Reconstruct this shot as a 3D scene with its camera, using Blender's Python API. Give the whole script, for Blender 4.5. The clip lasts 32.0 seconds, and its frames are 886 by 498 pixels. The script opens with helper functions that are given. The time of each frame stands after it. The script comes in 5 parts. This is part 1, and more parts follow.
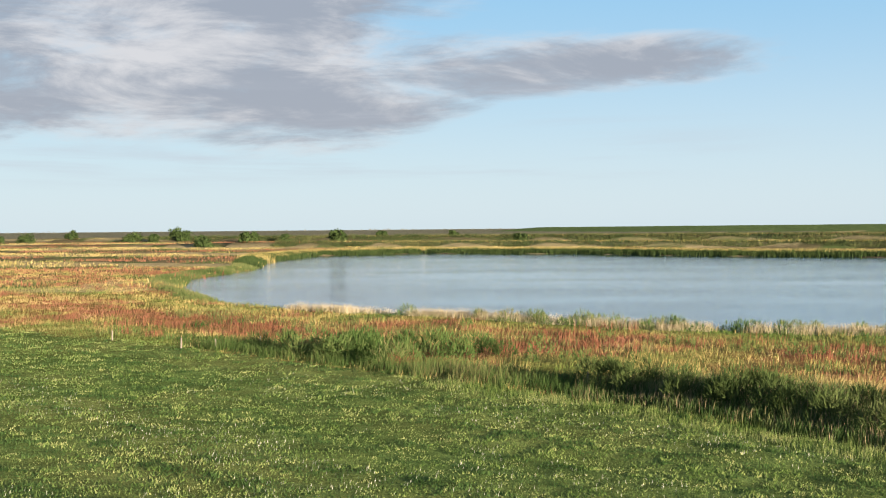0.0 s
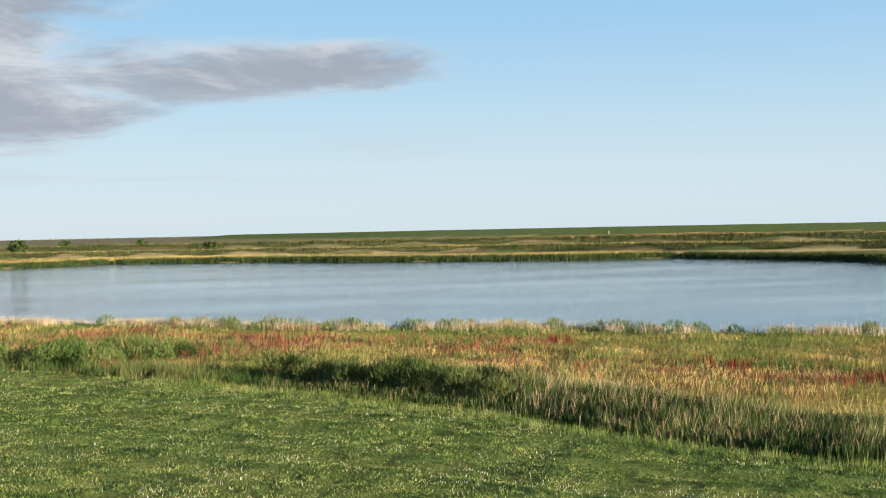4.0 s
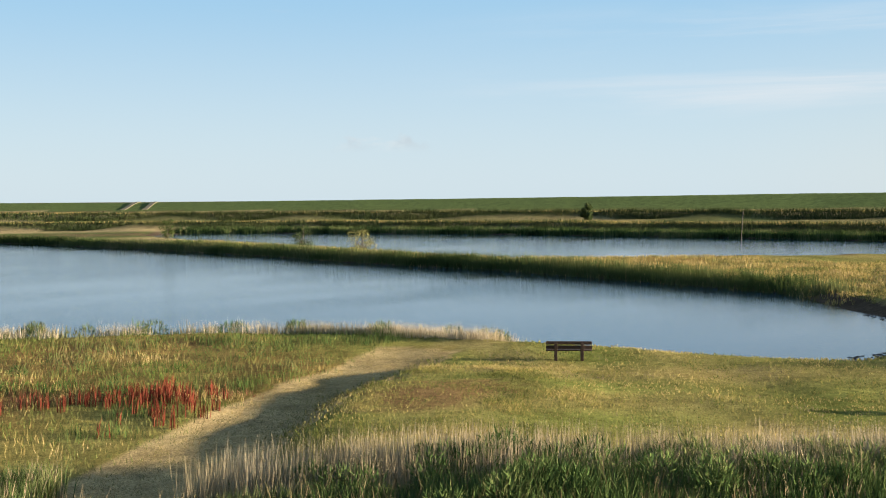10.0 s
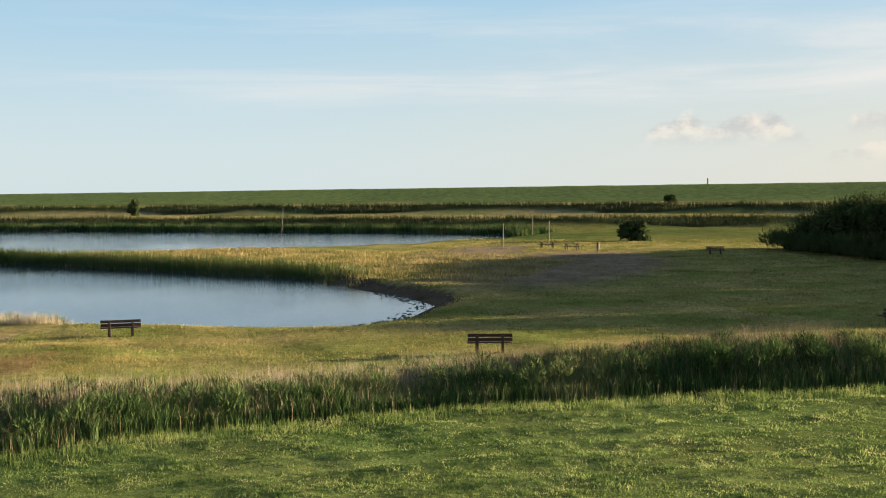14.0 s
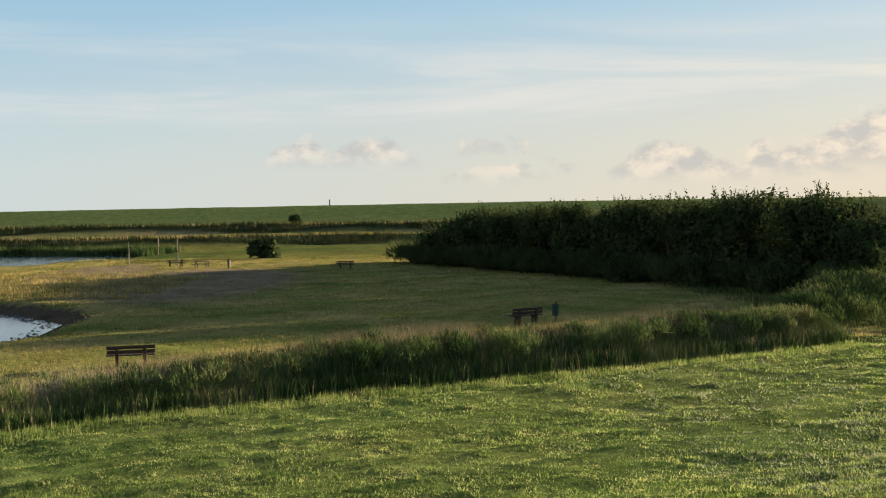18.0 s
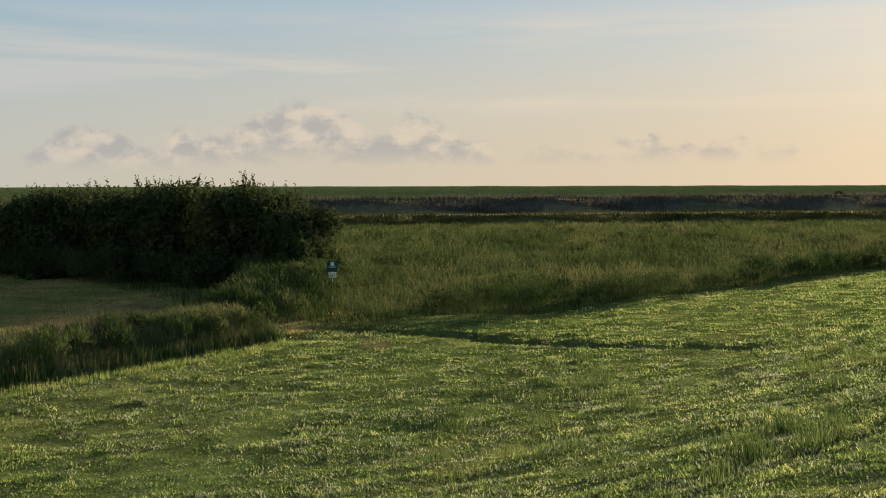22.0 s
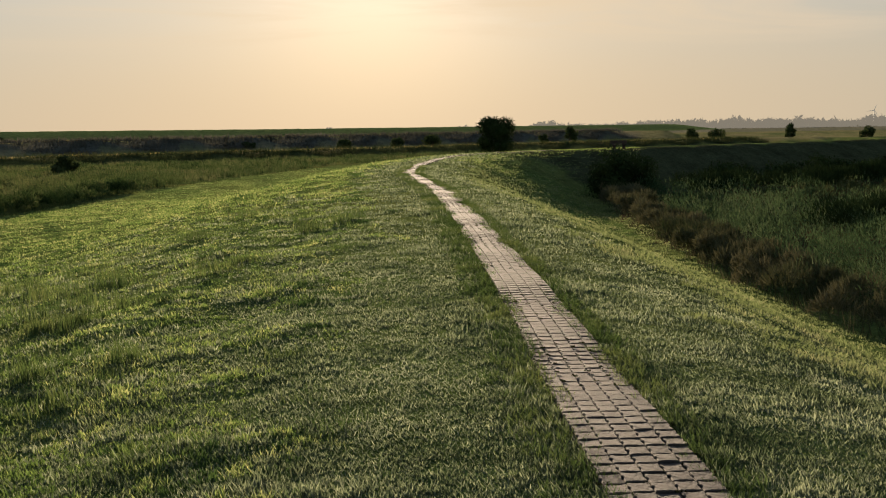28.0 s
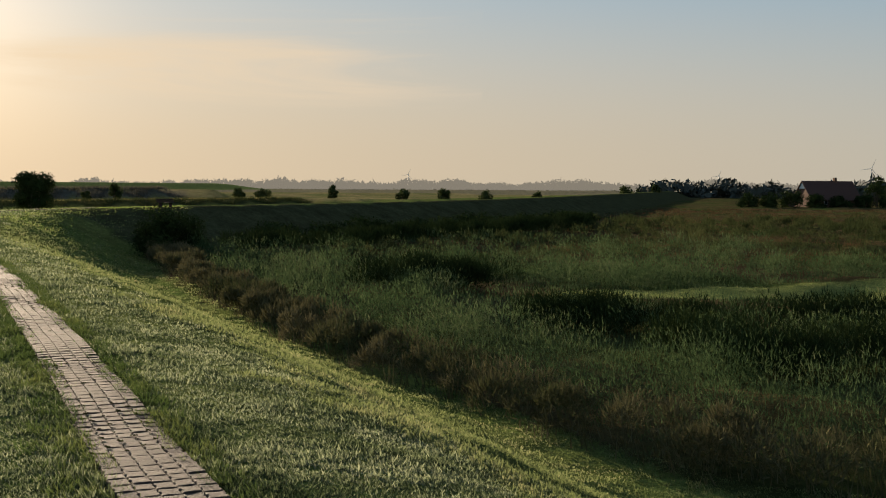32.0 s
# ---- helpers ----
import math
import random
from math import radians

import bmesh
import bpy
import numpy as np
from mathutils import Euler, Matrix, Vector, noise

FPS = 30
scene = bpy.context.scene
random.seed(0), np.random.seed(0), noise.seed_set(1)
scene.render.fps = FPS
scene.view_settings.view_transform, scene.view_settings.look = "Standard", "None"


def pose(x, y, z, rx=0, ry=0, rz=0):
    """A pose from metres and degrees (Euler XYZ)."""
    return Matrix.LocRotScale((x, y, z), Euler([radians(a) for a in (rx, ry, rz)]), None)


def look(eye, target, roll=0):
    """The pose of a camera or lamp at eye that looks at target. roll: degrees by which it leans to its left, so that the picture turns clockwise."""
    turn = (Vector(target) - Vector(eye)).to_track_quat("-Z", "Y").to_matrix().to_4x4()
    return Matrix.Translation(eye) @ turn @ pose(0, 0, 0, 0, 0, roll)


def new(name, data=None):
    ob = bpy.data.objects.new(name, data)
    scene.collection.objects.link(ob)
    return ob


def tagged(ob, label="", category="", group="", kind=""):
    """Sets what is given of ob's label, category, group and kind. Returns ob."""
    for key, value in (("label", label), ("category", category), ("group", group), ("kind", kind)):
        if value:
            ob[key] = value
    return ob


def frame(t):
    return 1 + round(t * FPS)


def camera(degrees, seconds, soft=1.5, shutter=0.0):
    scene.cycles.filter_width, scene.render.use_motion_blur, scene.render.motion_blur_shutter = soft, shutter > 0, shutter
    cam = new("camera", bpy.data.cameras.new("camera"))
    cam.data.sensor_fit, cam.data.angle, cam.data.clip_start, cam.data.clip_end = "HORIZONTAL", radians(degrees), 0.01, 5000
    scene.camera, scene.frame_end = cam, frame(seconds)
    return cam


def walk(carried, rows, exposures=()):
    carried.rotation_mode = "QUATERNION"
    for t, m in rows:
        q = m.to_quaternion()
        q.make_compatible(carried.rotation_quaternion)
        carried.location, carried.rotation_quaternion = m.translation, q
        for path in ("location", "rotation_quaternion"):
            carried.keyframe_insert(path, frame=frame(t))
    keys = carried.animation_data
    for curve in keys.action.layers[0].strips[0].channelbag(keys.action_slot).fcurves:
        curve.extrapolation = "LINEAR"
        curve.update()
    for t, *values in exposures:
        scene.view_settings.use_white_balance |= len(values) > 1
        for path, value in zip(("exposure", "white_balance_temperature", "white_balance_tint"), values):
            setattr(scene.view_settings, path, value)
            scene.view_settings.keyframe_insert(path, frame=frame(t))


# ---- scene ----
# ---- camera ----
LENS = 40.59
ROWS = [
    (0, -0.00, 5.64, 6.60, 0.00, -1.01, 0.50),
    (0.5, 0.22, 5.09, 6.69, -2.49, -0.92, 0.57),
    (1, 0.30, 4.00, 6.74, -4.32, -0.51, 0.32),
    (1.5, 0.41, 3.64, 6.64, -6.44, -0.26, 0.47),
    (2, 0.43, 3.04, 6.56, -8.06, -0.29, 0.60),
    (2.5, 0.22, 1.28, 6.58, -9.66, -0.45, 0.09),
    (4.5, -1.33, -4.12, 7.22, -17.84, -1.12, 1.51),
    (5, -2.14, -5.31, 7.34, -21.99, -1.16, 1.46),
    (5.5, -2.70, -5.73, 7.44, -25.20, -1.02, 1.77),
    (6, -3.34, -6.33, 7.44, -27.79, -0.83, 1.60),
    (6.5, -2.78, -4.68, 7.25, -30.66, -0.96, 1.82),
    (7, -3.35, -5.18, 7.29, -32.92, -0.91, 1.43),
    (7.5, -4.09, -5.82, 7.74, -35.09, -1.15, 1.24),
    (8, -4.52, -5.82, 7.99, -37.82, -1.59, 1.41),
    (8.5, -3.82, -4.43, 7.87, -40.72, -1.70, 0.74),
    (9, -1.19, -1.21, 7.49, -44.47, -1.63, 0.89),
    (9.5, 2.74, 2.39, 7.39, -48.90, -2.09, 0.35),
    (10, 5.52, 4.29, 7.35, -52.13, -2.43, 0.44),
    (10.5, 7.24, 5.06, 7.32, -55.05, -2.67, 0.74),
    (11, 8.00, 4.92, 7.41, -58.41, -3.00, 0.78),
    (11.5, 8.37, 4.59, 7.37, -61.27, -3.31, 1.30),
    (12, 8.80, 4.40, 7.35, -63.44, -3.36, 1.36),
    (12.5, 6.58, 2.97, 7.34, -65.70, -3.47, 1.09),
    (13, 2.87, 1.15, 7.30, -68.11, -3.14, 0.88),
    (13.5, -0.66, -0.23, 7.42, -70.94, -2.95, 0.64),
    (14, -3.34, -0.99, 7.57, -73.45, -2.83, 0.44),
    (14.5, -5.68, -1.47, 7.46, -75.46, -2.51, 0.47),
    (16.5, -4.37, -0.54, 6.86, -82.99, -2.01, 0.46),
    (17, -3.60, -0.26, 6.94, -85.95, -2.08, 0.51),
    (17.5, -3.31, -0.09, 6.90, -88.37, -1.84, 0.89),
    (18, -2.75, 0.07, 6.78, -91.39, -1.91, 0.80),
    (18.5, -2.29, 0.22, 6.75, -95.38, -2.14, 0.79),
    (19, -0.66, 0.10, 6.69, -98.41, -2.30, 1.19),
    (19.5, 0.54, -0.11, 6.75, -101.72, -2.45, 1.20),
    (20, 0.53, -0.14, 6.77, -104.92, -2.27, 0.90),
    (20.5, 0.63, -0.20, 6.74, -107.91, -2.05, 0.92),
    (21, 0.87, -0.34, 6.72, -111.15, -2.47, 0.77),
    (21.5, 1.08, -0.49, 6.75, -114.57, -2.73, 0.06),
    (22, 1.85, -1.01, 6.95, -118.50, -2.76, 0.34),
    (22.5, 3.09, -1.91, 7.13, -121.78, -3.10, 0.39),
    (23, 2.60, -1.90, 7.05, -124.59, -3.40, 0.34),
    (23.5, 1.90, -1.70, 6.95, -127.93, -3.54, 0.41),
    (24, 1.10, -1.50, 6.85, -131.62, -3.63, 0.42),
    (24.5, 0.50, -1.20, 6.75, -133.88, -4.13, 0.38),
    (25, 0.20, -1.08, 6.68, -136.54, -4.36, 0.37),
    (25.5, 0.15, -1.04, 6.67, -139.99, -4.95, 0.54),
    (27.5, 0.15, -1.04, 6.67, -152.12, -6.06, 0.74),
    (28, 0.15, -1.04, 6.67, -156.73, -5.71, 0.89),
    (28.5, 0.15, -1.04, 6.67, -159.49, -5.50, 0.92),
    (29, 0.15, -1.04, 6.67, -162.46, -5.37, 0.64),
    (29.5, 0.15, -1.04, 6.67, -165.32, -4.96, 0.44),
    (30, 0.15, -1.04, 6.67, -167.46, -4.55, 0.48),
    (30.5, 0.15, -1.04, 6.67, -170.11, -4.01, 0.20),
    (31, 0.15, -1.04, 6.67, -172.60, -3.51, 0.03),
    (31.5, 0.15, -1.04, 6.67, -175.22, -3.24, -0.13),
    (32, 0.15, -1.04, 6.67, -178.18, -3.00, -0.32),
]


def eye_pose(x, y, z, yaw, pitch, roll):
    return pose(x, y, z, 0, 0, yaw) @ pose(0, 0, 0, 90 + pitch) @ pose(0, 0, 0, 0, 0, -roll)


EXPOSURES = [
    (0.0, 2.18, 6500, 10),
    (9.0, 2.18, 6500, 10),
    (14.0, 2.18, 6900, 10),
    (19.0, 1.98, 7000, 10),
    (23.0, 1.55, 6900, 10),
    (28.0, 1.40, 7000, 10),
    (32.0, 1.45, 6900, 10),
]
cam = camera(LENS, 32.0, soft=1.1)
walk(cam, [(t, eye_pose(*r)) for t, *r in ROWS], EXPOSURES)

# ---- world, sun ----
SUN_AZ, SUN_EL = 149.5, 7.0
SKY_LOW, SKY_MID, SKY_TOP, SKY_STRENGTH = (0.60, 0.735, 0.82), (0.28, 0.55, 0.81), (0.12, 0.24, 0.43), 0.22
sun_way = Vector((math.sin(radians(SUN_AZ)) * math.cos(radians(SUN_EL)), math.cos(radians(SUN_AZ)) * math.cos(radians(SUN_EL)), math.sin(radians(SUN_EL))))
sun = new("sun", bpy.data.lights.new("sun", "SUN"))
sun.data.energy, sun.data.angle, sun.data.color = 5.0, radians(0.6), (1.0, 0.82, 0.61)
sun.matrix_world = look(sun_way * 300, (0, 0, 0))

world = bpy.data.worlds.new("sky")
scene.world = world
world.use_nodes = True
wn, wl = world.node_tree.nodes, world.node_tree.links
wn.clear()


def wnode(kind, **values):
    n = wn.new(kind)
    for key, value in values.items():
        if key in ("operation", "blend_type", "data_type", "sky_type", "interpolation"):
            setattr(n, key, value)
        else:
            n.inputs[key].default_value = value
    return n


sky = wn.new("ShaderNodeTexSky")
sky.sky_type, sky.sun_disc = "NISHITA", False
sky.sun_elevation, sky.sun_rotation = radians(SUN_EL), radians(SUN_AZ)
sky.air_density, sky.dust_density, sky.ozone_density = 1.0, 0.4, 2.0


def calc(operation, a, b=None, c=None, clamp=False):
    n = wn.new("ShaderNodeMath")
    n.operation, n.use_clamp = operation, clamp
    for i, v in enumerate((a, b, c)):
        if v is None:
            continue
        if isinstance(v, (int, float)):
            n.inputs[i].default_value = v
        else:
            wl.new(v, n.inputs[i])
    return n.outputs[0]


def span(v, lo, hi, to_lo=0.0, to_hi=1.0, smooth=True):
    n = wn.new("ShaderNodeMapRange")
    n.interpolation_type = "SMOOTHSTEP" if smooth else "LINEAR"
    for key, value in (("From Min", lo), ("From Max", hi), ("To Min", to_lo), ("To Max", to_hi)):
        n.inputs[key].default_value = value
    wl.new(v, n.inputs["Value"])
    return n.outputs[0]


def tint(fac, one, two, kind="MIX"):
    n = wn.new("ShaderNodeMixRGB")
    n.blend_type = kind
    for i, v in enumerate((fac, one, two)):
        if isinstance(v, (int, float)):
            n.inputs[i].default_value = v
        elif isinstance(v, tuple):
            n.inputs[i].default_value = (*v, 1)
        else:
            wl.new(v, n.inputs[i])
    return n.outputs[0]


def puffs(sx, sy, seed, detail=6.0, rough=0.55, warp=0.0):
    v = wn.new("ShaderNodeCombineXYZ")
    wl.new(calc("MULTIPLY", turn, sx), v.inputs[0])
    wl.new(calc("MULTIPLY", rise, sy), v.inputs[1])
    v.inputs[2].default_value = seed
    n = wn.new("ShaderNodeTexNoise")
    n.inputs["Scale"].default_value, n.inputs["Detail"].default_value, n.inputs["Roughness"].default_value, n.inputs["Distortion"].default_value = 1.0, detail, rough, warp
    wl.new(v.outputs[0], n.inputs["Vector"])
    return n.outputs["Fac"]


coord = wn.new("ShaderNodeTexCoord")
split = wn.new("ShaderNodeSeparateXYZ")
wl.new(coord.outputs["Generated"], split.inputs[0])
rise = calc("ARCSINE", calc("MINIMUM", calc("MAXIMUM", split.outputs[2], -1.0), 1.0))   # radians over the horizon
turn = calc("ARCTAN2", split.outputs[0], split.outputs[1])                               # radians to the right of +y
dot = wn.new("ShaderNodeVectorMath")
dot.operation = "DOT_PRODUCT"
wl.new(coord.outputs["Generated"], dot.inputs[0])
glow_az, glow_el = radians(154.0), radians(8.5)   # thin cloud glows a little beside the sun
dot.inputs[1].default_value = (math.sin(glow_az) * math.cos(glow_el), math.cos(glow_az) * math.cos(glow_el), math.sin(glow_el))
toward = calc("MAXIMUM", dot.outputs["Value"], 0.0)

# haze towards the horizon over the clear sky
clear = tint(span(rise, 0.18, 0.62), tint(span(rise, 0.0, 0.23), SKY_LOW, SKY_MID), SKY_TOP)
clear = tint(0.02, clear, sky.outputs[0])
warm = calc("MULTIPLY_ADD", calc("POWER", toward, 3.0), 0.24, calc("MULTIPLY_ADD", calc("POWER", toward, 22.0), 0.22, calc("MULTIPLY", calc("POWER", toward, 160.0), 0.6)))
low = span(rise, 0.19, 0.0)
clear = tint(calc("MULTIPLY", calc("POWER", toward, 1.15), calc("MULTIPLY_ADD", low, 0.84, 0.06), None, True), clear, (0.80, 0.68, 0.50))
clear = tint(calc("MULTIPLY", warm, 1.0), clear, (1.15, 0.80, 0.46), "ADD")

# a grey sheet of cloud, thin veils, a bank of small heaped clouds
sheet_noise = puffs(4.2, 17.0, 3.0, 9.0, 0.62, 0.5)
tail_x, tail_y = calc("DIVIDE", calc("SUBTRACT", turn, 0.07), 0.19), calc("DIVIDE", calc("SUBTRACT", rise, 0.136), 0.030)
tail = span(calc("ADD", calc("MULTIPLY", tail_x, tail_x), calc("MULTIPLY", tail_y, tail_y)), 1.9, 0.0)
mass = calc("MAXIMUM", calc("MULTIPLY", span(turn, 0.14, -0.14), span(rise, 0.035, 0.11)), calc("MULTIPLY", tail, 0.9))
sheet = calc("MULTIPLY", span(calc("MULTIPLY_ADD", calc("SUBTRACT", sheet_noise, 0.5), 2.0, mass), 0.34, 0.92), span(turn, -1.1, -0.7))
sheet_light = calc("SUBTRACT", puffs(6.0, 24.0, 8.0, 8.0, 0.62, 0.4), calc("MULTIPLY", sheet, 0.10))
sheet_colour = tint(span(sheet_light, 0.33, 0.56), (0.37, 0.39, 0.45), (0.74, 0.72, 0.73))
clear = tint(calc("MULTIPLY", sheet, 0.88), clear, sheet_colour)
low_streak = calc("MULTIPLY", span(puffs(2.4, 36.0, 21.0, 7.0, 0.6, 0.4), 0.48, 0.70), calc("MULTIPLY", calc("MULTIPLY", span(turn, 0.34, 0.02), span(turn, -1.1, -0.7)), calc("MULTIPLY", span(rise, 0.025, 0.06), span(rise, 0.13, 0.09))))
clear = tint(calc("MULTIPLY", low_streak, 0.55), clear, (0.56, 0.60, 0.67))
veil = calc("MULTIPLY", span(puffs(2.2, 24.0, 12.0, 6.0, 0.6, 0.6), 0.42, 0.72), calc("MULTIPLY", span(turn, 0.85, 1.15), calc("MULTIPLY", span(rise, 0.055, 0.085), span(rise, 0.17, 0.10))))
clear = tint(calc("MULTIPLY", veil, 0.8), clear, tint(calc("POWER", toward, 4.0), (0.82, 0.85, 0.88), (1.45, 1.15, 0.80)))
heap_noise = puffs(26.0, 40.0, 5.0, 7.0, 0.6, 0.3)
heap = None
for at, half, foot, top in ((1.482, 0.034, 0.042, 0.020), (1.533, 0.046, 0.042, 0.022), (1.635, 0.03, 0.05, 0.008), (1.655, 0.05, 0.028, 0.010), (1.78, 0.05, 0.026, 0.030), (1.83, 0.03, 0.026, 0.016), (1.87, 0.06, 0.028, 0.026), (1.955, 0.075, 0.034, 0.042), (2.045, 0.07, 0.028, 0.034), (2.24, 0.10, 0.030, 0.012), (0.86, 0.03, 0.048, 0.003)):
    side = calc("DIVIDE", calc("SUBTRACT", turn, at), half)
    dome = calc("MULTIPLY", calc("SUBTRACT", 1.0, calc("MULTIPLY", side, side)), top)
    over = calc("SUBTRACT", calc("ADD", dome, foot), rise)
    mass = calc("MULTIPLY_ADD", calc("SUBTRACT", heap_noise, 0.5), 0.062, over)
    mass = calc("MULTIPLY", span(mass, -0.002, 0.010), span(rise, foot - 0.012, foot + 0.010))
    heap = mass if heap is None else calc("MAXIMUM", heap, mass)
heap_colour = tint(span(puffs(34.0, 50.0, 9.0, 5.0, 0.6), 0.40, 0.62), (0.56, 0.57, 0.60), tint(toward, (0.90, 0.86, 0.82), (1.08, 0.92, 0.74)))
clear = tint(calc("MULTIPLY", heap, 0.68), clear, heap_colour)
bg = wnode("ShaderNodeBackground", Strength=SKY_STRENGTH)
out = wn.new("ShaderNodeOutputWorld")
wl.new(clear, bg.inputs["Color"])
wl.new(bg.outputs[0], out.inputs["Surface"])

# ---- materials ----
def material(name):
    m = bpy.data.materials.new(name)
    m.use_nodes = True
    m.node_tree.nodes.clear()
    return m, m.node_tree.nodes, m.node_tree.links


def add(nodes, kind, inputs=None, **attrs):
    n = nodes.new(kind)
    for key, value in attrs.items():
        setattr(n, key, value)
    for key, value in (inputs or {}).items():
        n.inputs[key].default_value = value
    return n


def plain(name, color, rough=0.7, scale=6.0, vary=0.35, bump=0.2, metal=0.0, dark=(0.03, 0.025, 0.02)):
    """A painted, wooden or stone surface: two scales of variation and a little relief."""
    m, nodes, links = material(name)
    tc = add(nodes, "ShaderNodeTexCoord")
    n1 = add(nodes, "ShaderNodeTexNoise", {"Scale": scale, "Detail": 6.0})
    n2 = add(nodes, "ShaderNodeTexNoise", {"Scale": scale * 9, "Detail": 4.0})
    links.new(tc.outputs["Object"], n1.inputs["Vector"])
    links.new(tc.outputs["Object"], n2.inputs["Vector"])
    ramp = add(nodes, "ShaderNodeMapRange", {"From Min": 0.35, "From Max": 0.75, "To Min": 0.0, "To Max": vary})
    links.new(n1.outputs["Fac"], ramp.inputs["Value"])
    mix = add(nodes, "ShaderNodeMixRGB")
    mix.inputs["Color1"].default_value, mix.inputs["Color2"].default_value = (*color, 1), (*dark, 1)
    links.new(ramp.outputs[0], mix.inputs["Fac"])
    bs = add(nodes, "ShaderNodeBsdfPrincipled", {"Roughness": rough, "Metallic": metal, "Specular IOR Level": 0.2})
    links.new(mix.outputs[0], bs.inputs["Base Color"])
    bp = add(nodes, "ShaderNodeBump", {"Strength": bump, "Distance": 0.02})
    links.new(n2.outputs["Fac"], bp.inputs["Height"])
    links.new(bp.outputs[0], bs.inputs["Normal"])
    o = add(nodes, "ShaderNodeOutputMaterial")
    links.new(bs.outputs[0], o.inputs["Surface"])
    return m


def foliage(name, colors, patch=0.15, translucent=0.28, gloss=0.0, rough=0.8, vary=0.46):
    """Blades and leaves: a colour of its own for each island, drifting in patches over the ground."""
    m, nodes, links = material(name)
    geo = add(nodes, "ShaderNodeNewGeometry")
    noise_n = add(nodes, "ShaderNodeTexNoise", {"Scale": patch, "Detail": 4.0})
    tc = add(nodes, "ShaderNodeTexCoord")
    links.new(tc.outputs["Object"], noise_n.inputs["Vector"])
    a = add(nodes, "ShaderNodeMath", operation="MULTIPLY_ADD")
    a.inputs[1].default_value = vary
    b = add(nodes, "ShaderNodeMath", operation="MULTIPLY_ADD")
    b.inputs[1].default_value, b.inputs[2].default_value = 2.2, -0.59 - vary / 2
    links.new(noise_n.outputs["Fac"], b.inputs[0])
    links.new(geo.outputs["Random Per Island"], a.inputs[0])
    links.new(b.outputs[0], a.inputs[2])
    ramp = add(nodes, "ShaderNodeValToRGB")
    els = ramp.color_ramp.elements
    while len(els) < len(colors):
        els.new(0.5)
    for i, c in enumerate(colors):
        els[i].position, els[i].color = i / (len(colors) - 1), (*c, 1)
    links.new(a.outputs[0], ramp.inputs["Fac"])
    d = add(nodes, "ShaderNodeBsdfPrincipled", {"Roughness": rough, "Specular IOR Level": gloss})
    t = add(nodes, "ShaderNodeBsdfTranslucent")
    links.new(ramp.outputs[0], d.inputs["Base Color"])
    through_leaf = add(nodes, "ShaderNodeVectorMath", operation="MULTIPLY")
    through_leaf.inputs[1].default_value = (1.0, 0.97, 0.95)
    links.new(ramp.outputs[0], through_leaf.inputs[0])
    links.new(through_leaf.outputs[0], t.inputs["Color"])
    mix = add(nodes, "ShaderNodeMixShader", {"Fac": translucent})
    links.new(d.outputs[0], mix.inputs[1])
    links.new(t.outputs[0], mix.inputs[2])
    o = add(nodes, "ShaderNodeOutputMaterial")
    links.new(mix.outputs[0], o.inputs["Surface"])
    return m


def ground_material():
    m, nodes, links = material("ground_cover")
    col = add(nodes, "ShaderNodeVertexColor", layer_name="cover")
    tc = add(nodes, "ShaderNodeTexCoord")
    fac = None
    base = col.outputs["Color"]
    for scale, lo, hi, detail in ((0.35, 0.7, 1.3, 5.0), (2.2, 0.72, 1.28, 5.0), (16.0, 0.5, 1.5, 6.0)):
        n = add(nodes, "ShaderNodeTexNoise", {"Scale": scale, "Detail": detail, "Roughness": 0.65})
        links.new(tc.outputs["Object"], n.inputs["Vector"])
        r = add(nodes, "ShaderNodeMapRange", {"From Min": 0.3, "From Max": 0.7, "To Min": lo, "To Max": hi})
        links.new(n.outputs["Fac"], r.inputs["Value"])
        mul = add(nodes, "ShaderNodeVectorMath", operation="MULTIPLY")
        links.new(base, mul.inputs[0])
        links.new(r.outputs[0], mul.inputs[1])
        base = mul.outputs[0]
        fac = n
    bs = add(nodes, "ShaderNodeBsdfPrincipled", {"Roughness": 1.0, "Specular IOR Level": 0.0})
    links.new(base, bs.inputs["Base Color"])
    bp = add(nodes, "ShaderNodeBump", {"Strength": 0.6, "Distance": 0.12})
    links.new(fac.outputs["Fac"], bp.inputs["Height"])
    links.new(bp.outputs[0], bs.inputs["Normal"])
    o = add(nodes, "ShaderNodeOutputMaterial")
    links.new(bs.outputs[0], o.inputs["Surface"])
    return m


